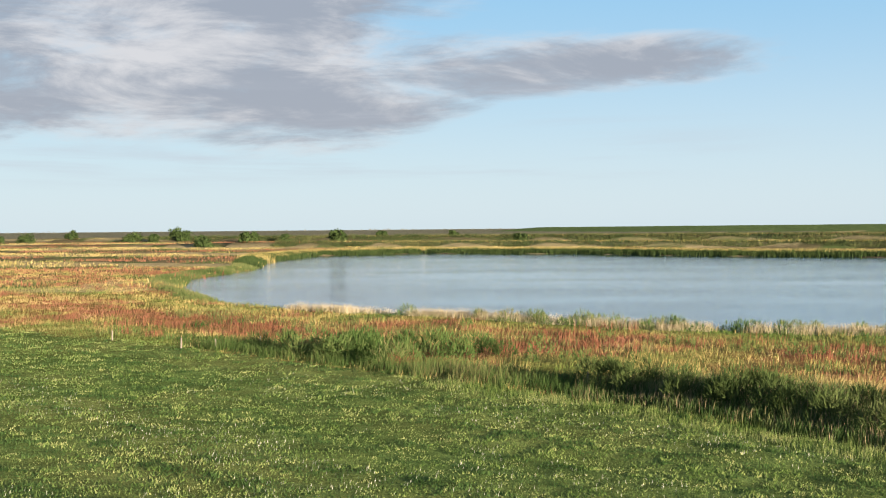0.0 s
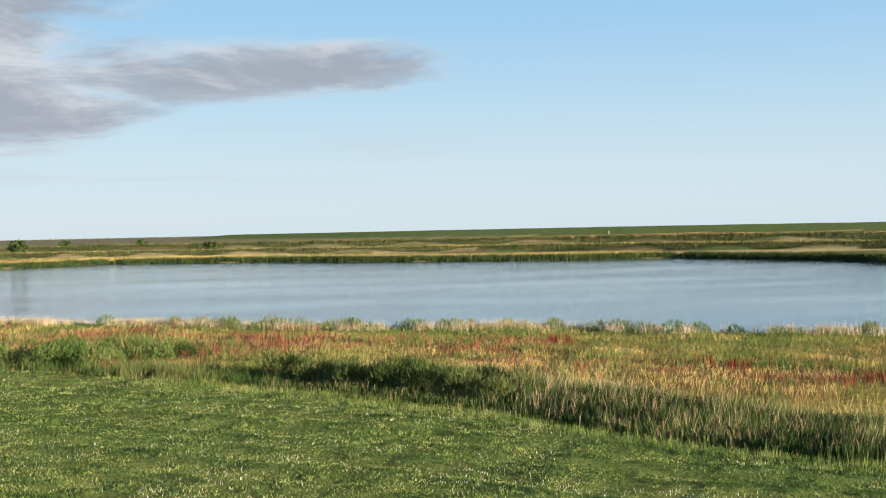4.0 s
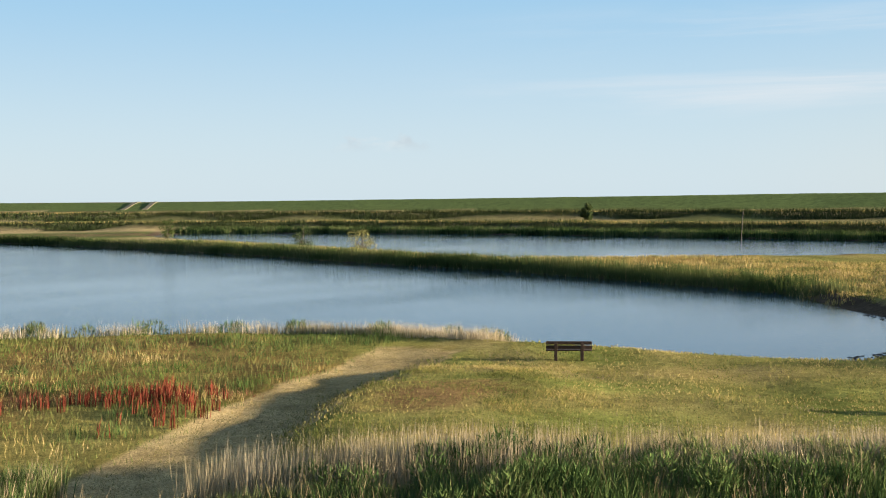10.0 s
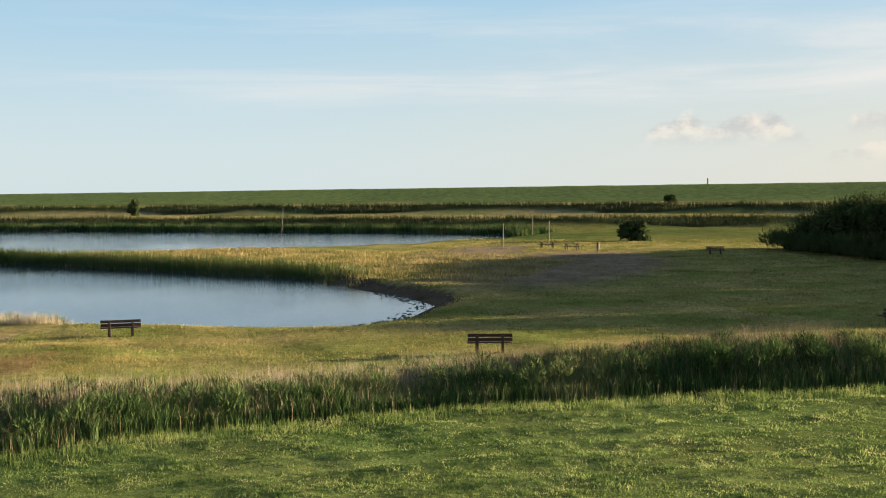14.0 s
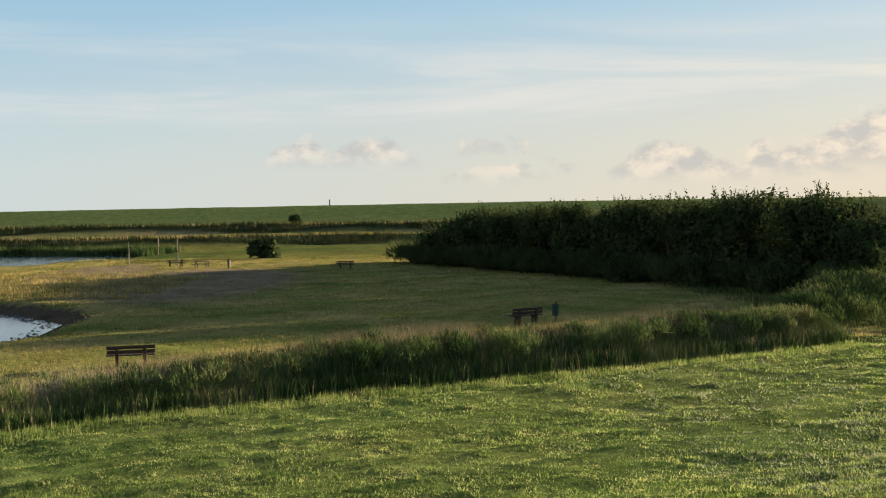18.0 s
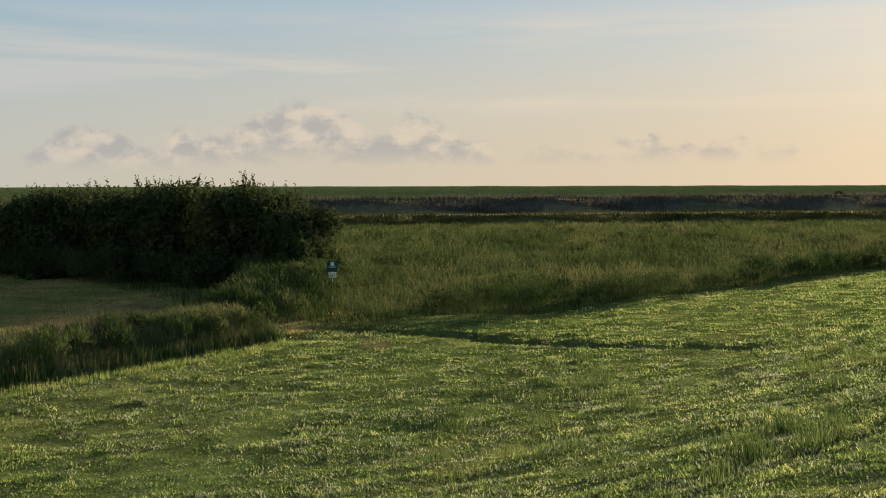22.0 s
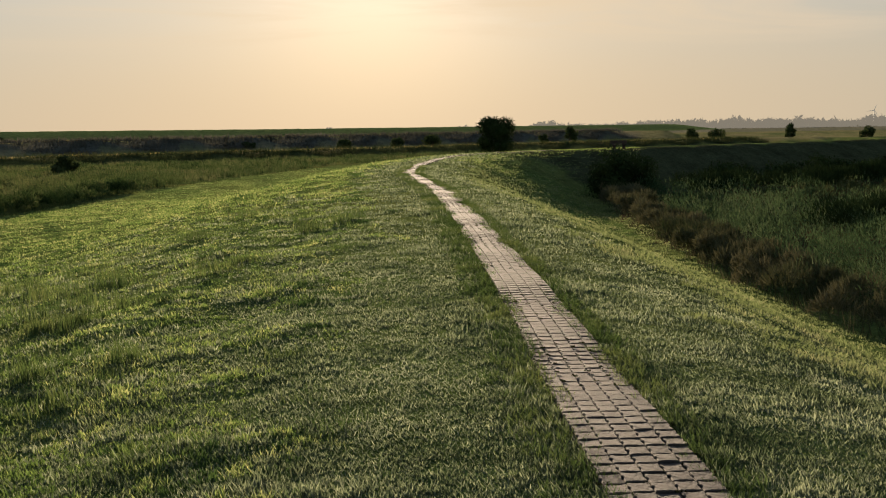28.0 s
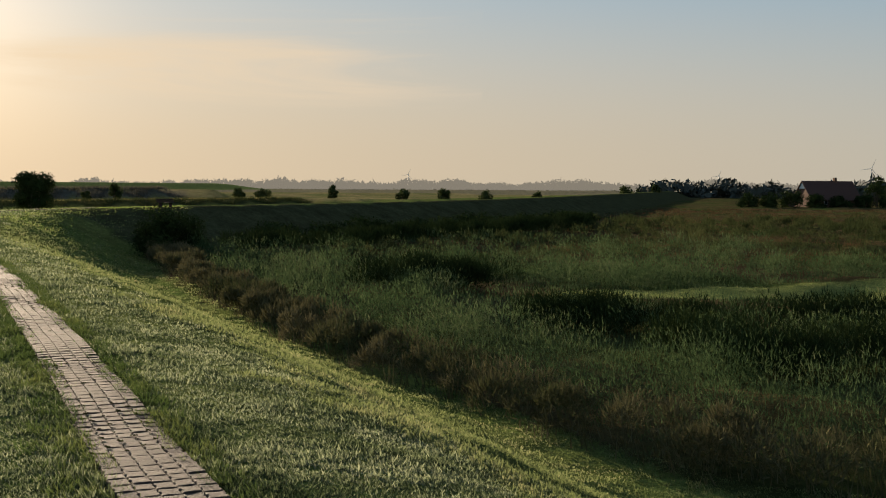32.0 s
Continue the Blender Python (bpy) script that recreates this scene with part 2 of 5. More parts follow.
def water_material():
    m, nodes, links = material("pond_water")
    tc = add(nodes, "ShaderNodeTexCoord")
    big = add(nodes, "ShaderNodeMapping")
    big.inputs["Rotation"].default_value, big.inputs["Scale"].default_value = (0, 0, 0.6), (1.0, 3.0, 1.0)
    links.new(tc.outputs["Object"], big.inputs["Vector"])
    n1 = add(nodes, "ShaderNodeTexNoise", {"Scale": 1.6, "Detail": 4.0, "Roughness": 0.6})
    n2 = add(nodes, "ShaderNodeTexNoise", {"Scale": 0.02, "Detail": 3.0})
    links.new(big.outputs[0], n1.inputs["Vector"])
    links.new(big.outputs[0], n2.inputs["Vector"])
    r = add(nodes, "ShaderNodeMapRange", {"From Min": 0.35, "From Max": 0.7, "To Min": 0.12, "To Max": 0.38})
    links.new(n2.outputs["Fac"], r.inputs["Value"])
    bp = add(nodes, "ShaderNodeBump", {"Distance": 0.06})
    links.new(r.outputs[0], bp.inputs["Strength"])
    links.new(n1.outputs["Fac"], bp.inputs["Height"])
    bs = add(nodes, "ShaderNodeBsdfPrincipled", {"Base Color": (0.014, 0.036, 0.068, 1), "Roughness": 0.06, "IOR": 1.33})
    links.new(bp.outputs[0], bs.inputs["Normal"])
    o = add(nodes, "ShaderNodeOutputMaterial")
    links.new(bs.outputs[0], o.inputs["Surface"])
    return m


M_GROUND = ground_material()
M_WATER = water_material()
M_LAWN = foliage("lawn_blades", [(0.058, 0.102, 0.026), (0.118, 0.183, 0.047), (0.20, 0.26, 0.082), (0.33, 0.35, 0.145)], 0.8, 0.53, 0.0, 0.6, vary=0.8)
M_LAWN_DARK = foliage("lawn_clover_shade", [(0.026, 0.054, 0.016), (0.046, 0.086, 0.026), (0.08, 0.13, 0.04)], 0.8, 0.4, 0.0, 0.6, vary=0.5)
M_LAND = foliage("land_side_grass", [(0.071, 0.1, 0.038), (0.119, 0.155, 0.06), (0.176, 0.21, 0.09), (0.247, 0.26, 0.13)], 0.8, 0.46, 0.0, 0.6, vary=0.42)
M_TUFT = foliage("lawn_tufts", [(0.04, 0.071, 0.022), (0.072, 0.112, 0.034), (0.145, 0.173, 0.058)], 0.5, 0.4, 0.0, 0.7)
M_DOCK_PALE = foliage("pale_dock_seed", [(0.11, 0.038, 0.024), (0.166, 0.064, 0.042), (0.198, 0.096, 0.059)], 0.4, 0.2)
# dew sheen and leaf glints put into the colours as pale random blades
M_WET = foliage("dew_glint_grass", [(0.030, 0.046, 0.023), (0.09, 0.118, 0.062), (0.16, 0.195, 0.11), (0.27, 0.305, 0.19)], 0.9, 0.53, 0.0, 0.6, vary=0.95)
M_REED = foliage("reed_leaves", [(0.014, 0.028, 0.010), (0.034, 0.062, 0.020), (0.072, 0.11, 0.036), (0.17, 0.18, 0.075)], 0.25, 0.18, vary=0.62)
# brighter copy of the reed green, with sunlight put into the colour
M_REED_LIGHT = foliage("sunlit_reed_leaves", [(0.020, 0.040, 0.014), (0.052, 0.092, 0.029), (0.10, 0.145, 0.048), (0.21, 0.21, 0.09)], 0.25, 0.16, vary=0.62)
M_STRAW = foliage("dry_grass", [(0.087, 0.114, 0.034), (0.18, 0.158, 0.059), (0.32, 0.25, 0.095), (0.38, 0.30, 0.15)], 0.3, vary=0.55)
M_RUST = foliage("russet_grass", [(0.078, 0.077, 0.029), (0.151, 0.074, 0.041), (0.19, 0.083, 0.051), (0.223, 0.13, 0.083)], 0.3, vary=0.4)
M_MEADOW = foliage("meadow_grass", [(0.043, 0.085, 0.022), (0.081, 0.122, 0.03), (0.148, 0.163, 0.05), (0.229, 0.207, 0.086)], 0.2, vary=0.4)
M_PICNIC = foliage("picnic_grass", [(0.08, 0.105, 0.03), (0.16, 0.165, 0.045), (0.27, 0.23, 0.08), (0.40, 0.32, 0.14)], 0.22, 0.35, vary=0.75)
M_PALE = foliage("pale_straw", [(0.20, 0.17, 0.10), (0.33, 0.28, 0.18), (0.42, 0.37, 0.27)], 0.4, 0.25)
M_PLUME = foliage("dry_reed", [(0.09, 0.085, 0.04), (0.18, 0.145, 0.085), (0.30, 0.24, 0.16)], 0.2, 0.15)
M_OLIVE = foliage("olive_herbs", [(0.034, 0.058, 0.020), (0.062, 0.090, 0.030), (0.10, 0.12, 0.047), (0.15, 0.145, 0.068)], 0.08, 0.28, vary=0.4)
M_STALK = foliage("brown_stalks", [(0.049, 0.065, 0.026), (0.09, 0.09, 0.047), (0.159, 0.144, 0.082)], 0.2, 0.12)
M_DARK = foliage("dark_reed", [(0.03, 0.045, 0.018), (0.05, 0.065, 0.025), (0.08, 0.085, 0.035)], 0.08, 0.2)
# reed paled to grey: the haze of distance put into its colour
M_HAZED_REED = foliage("hazed_reed", [(0.055, 0.058, 0.045), (0.085, 0.084, 0.066), (0.12, 0.115, 0.092)], 0.08, 0.25)
M_BROWN = foliage("brown_reed", [(0.045, 0.05, 0.022), (0.085, 0.058, 0.03), (0.125, 0.08, 0.042)], 0.05, 0.15)
M_POLDER = foliage("polder_herbs", [(0.024, 0.046, 0.020), (0.046, 0.080, 0.034), (0.074, 0.112, 0.048), (0.108, 0.132, 0.068)], 0.35, 0.25, vary=0.45)
M_ROUGH = foliage("rough_herbs", [(0.025, 0.05, 0.015), (0.05, 0.09, 0.025), (0.09, 0.12, 0.04), (0.17, 0.13, 0.07)], 0.09)
M_PETAL = foliage("clover_petals", [(0.3, 0.315, 0.24), (0.45, 0.45, 0.39)], 0.5, 0.2)
M_DOCK = foliage("dock_seed", [(0.075, 0.018, 0.012), (0.125, 0.032, 0.02), (0.165, 0.056, 0.03)], 0.4, 0.15)
M_LEAF = foliage("shrub_leaves", [(0.024, 0.036, 0.016), (0.046, 0.066, 0.025), (0.078, 0.096, 0.04)], 0.5, 0.22)
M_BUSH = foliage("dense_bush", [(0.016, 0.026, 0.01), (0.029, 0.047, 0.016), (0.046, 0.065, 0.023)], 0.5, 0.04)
M_HERB = foliage("herb_leaves", [(0.035, 0.055, 0.018), (0.06, 0.085, 0.028), (0.10, 0.12, 0.045)], 0.4, 0.35)
M_WILLOW = foliage("willow_leaves", [(0.12, 0.13, 0.05), (0.19, 0.19, 0.07), (0.26, 0.23, 0.10)], 0.5, 0.35)
M_MOSS = foliage("joint_moss", [(0.02, 0.02, 0.01), (0.035, 0.035, 0.014), (0.05, 0.06, 0.02)], 1.0, 0.1)
M_SOIL = plain("mossy_soil", (0.045, 0.05, 0.02), 0.95, 9.0, 0.5, 0.6)
M_BRICK = plain("brown_brick", (0.16, 0.09, 0.06), 0.85, 6.0, 0.4, 0.4)
M_PANE = plain("dark_pane", (0.03, 0.035, 0.04), 0.08, 2.0, 0.1, 0.0)
M_BARK = plain("bark", (0.10, 0.08, 0.06), 0.9, 5.0, 0.5, 0.6)
M_WOOD = plain("weathered_wood", (0.055, 0.034, 0.026), 0.75, 8.0, 0.5, 0.5)
M_POST = plain("grey_post", (0.22, 0.19, 0.16), 0.8, 8.0, 0.5, 0.4)
M_PAVER = plain("concrete_paver", (0.080, 0.061, 0.052), 0.85, 5.0, 0.5, 0.6)
M_SAND = plain("pale_gravel", (0.15, 0.14, 0.085), 0.9, 0.5, 0.2, 0.2)
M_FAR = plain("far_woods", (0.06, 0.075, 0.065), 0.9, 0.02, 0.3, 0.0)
# haze over the far tree lines, put in as emission mixed with a dull diffuse
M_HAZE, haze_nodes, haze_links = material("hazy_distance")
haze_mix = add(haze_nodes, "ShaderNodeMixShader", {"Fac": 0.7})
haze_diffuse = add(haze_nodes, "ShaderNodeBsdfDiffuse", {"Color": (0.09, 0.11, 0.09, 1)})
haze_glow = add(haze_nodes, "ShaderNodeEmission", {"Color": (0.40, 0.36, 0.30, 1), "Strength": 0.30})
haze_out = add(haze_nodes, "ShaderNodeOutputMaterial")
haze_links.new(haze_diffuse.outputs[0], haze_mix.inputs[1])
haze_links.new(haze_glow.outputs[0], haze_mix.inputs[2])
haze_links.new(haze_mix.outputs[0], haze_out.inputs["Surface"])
M_ROOF = plain("roof_tiles", (0.09, 0.05, 0.04), 0.8, 3.0, 0.4, 0.4)
M_WHITE = plain("white_paint", (0.75, 0.75, 0.72), 0.6, 3.0, 0.1, 0.1)
M_GREEN = plain("green_enamel", (0.012, 0.07, 0.06), 0.6, 3.0, 0.1, 0.05)
M_STEEL = plain("galvanised_steel", (0.45, 0.46, 0.46), 0.45, 9.0, 0.3, 0.1, 0.8)
M_STONE = plain("shore_stone", (0.085, 0.07, 0.06), 0.8, 4.0, 0.5, 0.6)

# ---- plan ----
CREST = [(-300, 330), (-140, 150), (-60, 58), (-20, 16), (-4, 1.5), (0.25, -5), (1.58, -7.74), (2.89, -10.53), (4.66, -14.44), (7.66, -20.84), (11.67, -29.25),
         (17.35, -40.78), (25.74, -56.42), (30.26, -67.3), (36.41, -86.07), (38.6, -97.96), (36.4, -112.11), (27.56, -132.65), (14.24, -162.46),
         (-2.93, -212.52), (-27, -317.07), (-90.03, -616.15), (-231.07, -1215.18)]
TOE = [(-300, 390), (-120, 185), (-60, 115), (-27, 79), (-14, 67.3), (-7, 60), (0, 52), (6, 45.8), (11.5, 37.5), (14.5, 30.5), (17.5, 25.6), (23, 19.5), (28, 15.5), (33, 10), (37, 3.5),
       (41, -4), (50, -19.5), (56, -29), (53.3, -35.2), (59.2, -51.4), (70.5, -82.9), (80.3, -107.1), (102, -190), (98, -260), (60, -400), (-60, -800)]
INNER = [(-320, 320), (-155, 140), (-70, 48), (-32, 8), (-17.34, -13.02), (-7.76, -22.99), (-4.17, -24.48), (-0.34, -30.08), (4.67, -39), (11.47, -54.44),
         (20.42, -77.97), (26.94, -95.62), (26.69, -108.66), (18.23, -127.17), (2.97, -158.1), (-14.03, -211.15), (-40.1, -315.81), (-103.13, -614.9),
         (-251.32, -1211.33)]
POND = [(-34, 165), (-29, 138), (-18, 108), (-10, 98.5), (-1, 91.5), (8, 83.5), (17, 77), (24.5, 74), (32.5, 66), (40, 61), (46.5, 55), (52, 49), (54, 44), (55, 38), (56, 32), (56, 27.5),
        (57, 23), (62, 21.5), (71, 22.3), (77, 26.5), (81, 31), (91, 38.5), (97, 54), (104, 74), (107, 95), (114, 120), (120, 152), (124, 192), (112, 232), (90, 240), (61, 262), (30, 298), (-5, 318), (-30, 300), (-37, 256), (-31, 200)]
POND_TWO = [(128, 108), (121, 92), (120, 82), (131, 70), (150, 52), (168, 43), (190, 40), (197, 56), (201, 90), (203, 140), (190, 190), (176, 212), (160, 200), (142, 158)]
BANK_ONE = [(60, -420), (172, -191), (203, -117), (226, 0), (212, 48), (208, 95), (210, 142), (196, 200), (130, 300), (60, 350), (-60, 420)]
BANK_TWO = [(130, -520), (262, -200), (300, -60), (318, 60), (300, 180), (240, 300), (150, 400), (20, 500), (-150, 560)]
SEA_DIKE = [(128, 1450), (250, 960), (440, 560), (545, 200), (565, -100), (505, -400), (420, -700), (300, -1300)]


def line_distance(line, x, y):
    """Signed distance from a line of points (positive on its left) at arrays of places."""
    best, sign = np.full(x.shape, 1e18), np.ones(x.shape)
    for (ax, ay), (bx, by) in zip(line, line[1:]):
        dx, dy = bx - ax, by - ay
        u = np.clip(((x - ax) * dx + (y - ay) * dy) / (dx * dx + dy * dy), 0, 1)
        px, py = x - ax - u * dx, y - ay - u * dy
        d = px * px + py * py
        near = d < best
        best[near] = d[near]
        sign[near] = np.sign(dx * (y - ay) - dy * (x - ax))[near]
    return np.sqrt(best) * np.where(sign == 0, 1, sign)


def inside(ring, x, y):
    hit = np.zeros(x.shape, bool)
    for (ax, ay), (bx, by) in zip(ring, ring[1:] + ring[:1]):
        hit ^= ((ay > y) != (by > y)) & (x < (bx - ax) * (y - ay) / (by - ay + 1e-12) + ax)
    return hit


def ring_distance(ring, x, y):
    """Distance to the shore, positive on the water."""
    d = np.abs(line_distance(ring + ring[:1], x, y))
    return np.where(inside(ring, x, y), d, -d)


def ramp(v, a, b):
    u = np.clip((v - a) / (b - a), 0, 1)
    return u * u * (3 - 2 * u)


def wave(x, y, size, seed=0.0):
    """Cheap smooth unevenness between about -1 and 1."""
    s = 6.2832 / size
    return (np.sin(s * x + 1.7 * np.sin(0.61 * s * y + seed)) + np.sin(s * 0.83 * y + 1.9 * np.sin(0.53 * s * x + 2.1 + seed)) + np.sin(0.47 * s * (x + y) + seed * 1.3)) / 3


TRACK = [(18, 24.3), (23.3, 27.2), (28, 29.6), (34, 32.6), (41, 35.6), (49, 39)]
RUT = [(54, -23), (48, -26.5), (39.5, -28.6), (35, -32)]
MOUTH = [(46, -22), (52.5, -23), (58, -20), (70, -18)]
STRIP = [(-1.54, -61.7), (-11.47, -63.26), (-22.35, -65.59), (-41.05, -71.47), (-57.73, -77.43), (-56.71, -95.4), (-23.73, -76.49), (-4.22, -67.36)]
MOUND = [(25.5, 24.2), (29, 27.2), (34, 30.2), (40, 32.6), (44, 33.6)]


def height(x, y):
    crest, toe, inner = line_distance(CREST, x, y), line_distance(TOE, x, y), line_distance(INNER, x, y)
    s = np.abs(crest)
    # pond side of the dike: slope, then a gently falling mown berm up to the toe
    pond_side = 4.45 - 3.3 * ramp(s, 1.2, 21) - 0.55 * ramp(s, 17, 34)
    land_side = 4.45 - 3.75 * np.clip(ramp(s, 0.8, 12.0), 0, 1)
    z = np.where(crest > 0, pond_side, land_side)
    far = np.hypot(x, y)
    flat = 0.55 + 0.10 * wave(x, y, 23) + 0.05 * wave(x, y, 7, 3)
    z = np.where(crest > 0, z + (flat - z) * ramp(toe, -3, 2), z + (0.75 + 0.12 * wave(x, y, 13) - z) * ramp(s, 11, 14))
    z += 0.05 * wave(x, y, 5.0, 1.0) * ramp(s, 1.5, 4)
    # ridges left by the mower, and hummocks
    fade = ramp(s, 1.5, 4) * (1 - ramp(far, 55, 95)) * (toe < 0)
    z += fade * (0.028 * np.sin(s * 2.6 + 2.5 * wave(x, y, 9, 3)) + 0.03 * wave(x, y, 2.3, 4) + 0.018 * wave(x, y, 1.25, 2))
    # banks towards the sea dike
    b1, b2, sea = line_distance(BANK_ONE, x, y), line_distance(BANK_TWO, x, y), line_distance(SEA_DIKE, x, y)
    east = crest > 0
    z = np.where(east, z + 1.5 * ramp(-b1, 0, 5) - 0.9 * ramp(-b1, 14, 70), z)
    z = np.where(east, z + (1.9 + 1.8 * ramp(-y, 0, 70) * (1 - ramp(-b2, 14, 60))) * ramp(-b2, 0, 6 + 4 * ramp(-y, 0, 70)) - 1.0 * ramp(-b2, 10, 60), z)
    top = np.interp(y, [-700, -100, 0, 160, 350, 550, 800, 1400], [6.4, 7.9, 7.4, 6.5, 5.2, 4.1, 4.7, 4.4])
    z = np.where(east, z + top * ramp(-np.abs(sea), -75, -8), z)
    # mound beside the mown track
    mound = line_distance(MOUND, x, y)
    along = ramp(x, 24, 28) * (1 - ramp(x, 40, 47))
    z += 0.32 * along * np.where(mound > 0, 1 - ramp(mound, 0.0, 1.3), 1 - ramp(-mound, 2.0, 11.0))
    z -= 0.06 * (1 - ramp(np.abs(line_distance(TRACK, x, y)), 1.2, 2.4)) * ramp(toe, 0, 5)
    z -= 0.26 * (1 - ramp(np.abs(line_distance(RUT, x, y)), 0.3, 1.1))
    # low mounds of the polder
    z += np.where(~east & (s > 14), 0.25 * wave(x, y, 9, 2.0) + 0.2 * wave(x, y, 21, 4.0), 0)
    for ring in (POND, POND_TWO):
        d = ring_distance(ring, x, y)
        z = np.where(d > -3.0, np.minimum(z, 0.5 - 0.62 * ramp(d, -3.0, 0.3) - 0.8 * ramp(d, 0, 6)), z)
    z -= 0.6 * ramp(far, 900, 4500)
    return z


def ground_z(x, y):
    return float(height(np.array([float(x)]), np.array([float(y)]))[0])


def pick(mask, yes, no):
    return np.where(mask[..., None], np.array(yes), no)


def blend(weight, a, b):
    w = np.clip(weight, 0, 1)[..., None]
    return b * (1 - w) + np.array(a) * w


def cover(x, y):
    """Base colours of the ground, by what grows or lies there, with some shade and haze put in."""
    crest, toe, inner = line_distance(CREST, x, y), line_distance(TOE, x, y), line_distance(INNER, x, y)
    c = np.zeros((*x.shape, 3)) + np.array((0.085, 0.125, 0.036))
    c = blend(0.5 + 0.7 * wave(x, y, 11, 5), (0.125, 0.145, 0.046), c)
    east, outside = crest > 0, toe > 0
    track = np.abs(line_distance(TRACK, x, y))
    north = line_distance(TRACK, x, y)
    dry = blend(0.5 + 0.9 * wave(x, y, 17, 1), (0.22, 0.11, 0.05), np.zeros((*x.shape, 3)) + np.array((0.22, 0.19, 0.06)))
    dry = blend(0.2 + 0.9 * wave(x, y, 29, 8), (0.11, 0.14, 0.035), dry)
    picnic = blend(0.5 + 0.8 * wave(x, y, 9, 2), (0.27, 0.22, 0.085), np.zeros((*x.shape, 3)) + np.array((0.15, 0.17, 0.045)))
    picnic = blend(ramp(-np.hypot((x - 105) / 26, (y - 20) / 10), -1.3, -0.7), (0.19, 0.145, 0.095), picnic)
    picnic = blend(ramp(-np.hypot((x - 125) / 20, (y - 34) / 6), -1.3, -0.7), (0.20, 0.155, 0.10), picnic)
    picnic = blend(0.8 * ramp(-np.hypot((x - 36.5) / 4.0, (y - 28.6) / 2.2) + 0.35 * wave(x, y, 1.7, 1) + 0.2 * wave(x, y, 0.7, 2), -1.3, -0.5), (0.17, 0.10, 0.05), picnic)
    rough = blend(0.5 + 0.8 * wave(x, y, 31, 3), (0.13, 0.13, 0.04), np.zeros((*x.shape, 3)) + np.array((0.075, 0.10, 0.03)))
    zone = np.where((x[..., None] < 58) & (north[..., None] > 0) | (y[..., None] > 60), dry, np.where((y[..., None] > -24) & (x[..., None] < 150), picnic, rough))
    c = np.where((east & outside)[..., None], zone, c)
    c = np.where((east & outside & (track < 2.0) & (x > 17) & (x < 48))[..., None], np.array((0.36, 0.28, 0.14)), c)
    c = np.where(((np.abs(line_distance(MOUTH, x, y)) < 0.7) & east)[..., None], np.array((0.14, 0.12, 0.06)), c)
    # ground under the reed belt darkened: shade among the stems put into the colour
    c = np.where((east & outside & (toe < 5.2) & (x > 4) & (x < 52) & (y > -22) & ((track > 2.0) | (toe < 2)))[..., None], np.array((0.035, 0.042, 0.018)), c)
    far = np.hypot(x, y)
    b1, b2 = line_distance(BANK_ONE, x, y), line_distance(BANK_TWO, x, y)
    strips = np.sin(y / 14.0 + 0.02 * x + 1.2 * wave(x, y, 90)) + 0.5 * wave(x, y, 35, 4)
    flats = np.where((strips > 0.15)[..., None], np.array((0.34, 0.27, 0.14)), np.where((strips > -0.3)[..., None], np.array((0.09, 0.12, 0.04)), np.array((0.14, 0.115, 0.06))))
    c = np.where((east & outside & (y > 125))[..., None], flats, c)
    plateau = blend(0.5 + 0.8 * wave(x, y, 45, 2), (0.24, 0.20, 0.10), np.zeros((*x.shape, 3)) + np.array((0.10, 0.12, 0.045)))
    # bank faces turned from the sun: shade put into the dark ground colour
    plateau = np.where(((b1 > -9) | ((b2 < 3) & (b2 > -9 - 8 * ramp(-y, 0, 80))))[..., None], np.array((0.05, 0.055, 0.025)), plateau)
    # southern bank ground paled as well, haze put into the colour
    plateau = np.where(((b2 < 3) & (b2 > -17) & (y < -40))[..., None], np.array((0.10, 0.10, 0.08)), plateau)
    c = np.where((east & (b1 < 3) & outside & (y < 330))[..., None], plateau, c)
    c = np.where((east & outside & (far > 800))[..., None], np.array((0.16, 0.15, 0.10)), c)
    sea = np.abs(line_distance(SEA_DIKE, x, y))
    c = np.where((east & (sea < 78))[..., None], np.array((0.095, 0.13, 0.048)), c)
    polder = blend(0.5 + 0.8 * wave(x, y, 27, 6), (0.075, 0.055, 0.03), np.zeros((*x.shape, 3)) + np.array((0.038, 0.058, 0.018)))
    c = np.where((~east & (np.abs(crest) > 12.5))[..., None], polder, c)
    # inner face of the far dike: its shade put into a darker grass colour
    c = np.where((~east & (y < -102) & (np.abs(crest) <= 14))[..., None], np.array((0.055, 0.06, 0.03)), c)
    c = np.where(inside(STRIP, x, y)[..., None], np.array((0.16, 0.19, 0.06)), c)
    for ring in (POND, POND_TWO):
        d = ring_distance(ring, x, y)
        c = np.where((d > -1.4 - 1.4 * ramp(x, 60, 75))[..., None], np.array((0.085, 0.065, 0.045)), c)
    return c


def mesh_of(name, verts, tris, mat, smooth=False):
    me = bpy.data.meshes.new(name)
    verts, tris = np.ascontiguousarray(verts, np.float32), np.ascontiguousarray(tris, np.int32)
    k = tris.shape[1]
    me.vertices.add(len(verts))
    me.vertices.foreach_set("co", verts.ravel())
    me.loops.add(tris.size)
    me.loops.foreach_set("vertex_index", tris.ravel())
    me.polygons.add(len(tris))
    me.polygons.foreach_set("loop_start", np.arange(0, tris.size, k, dtype=np.int32))
    me.polygons.foreach_set("loop_total", np.full(len(tris), k, np.int32))
    if smooth:
        me.polygons.foreach_set("use_smooth", np.ones(len(tris), bool))
    me.update(calc_edges=True)
    me.materials.append(mat)
    return me


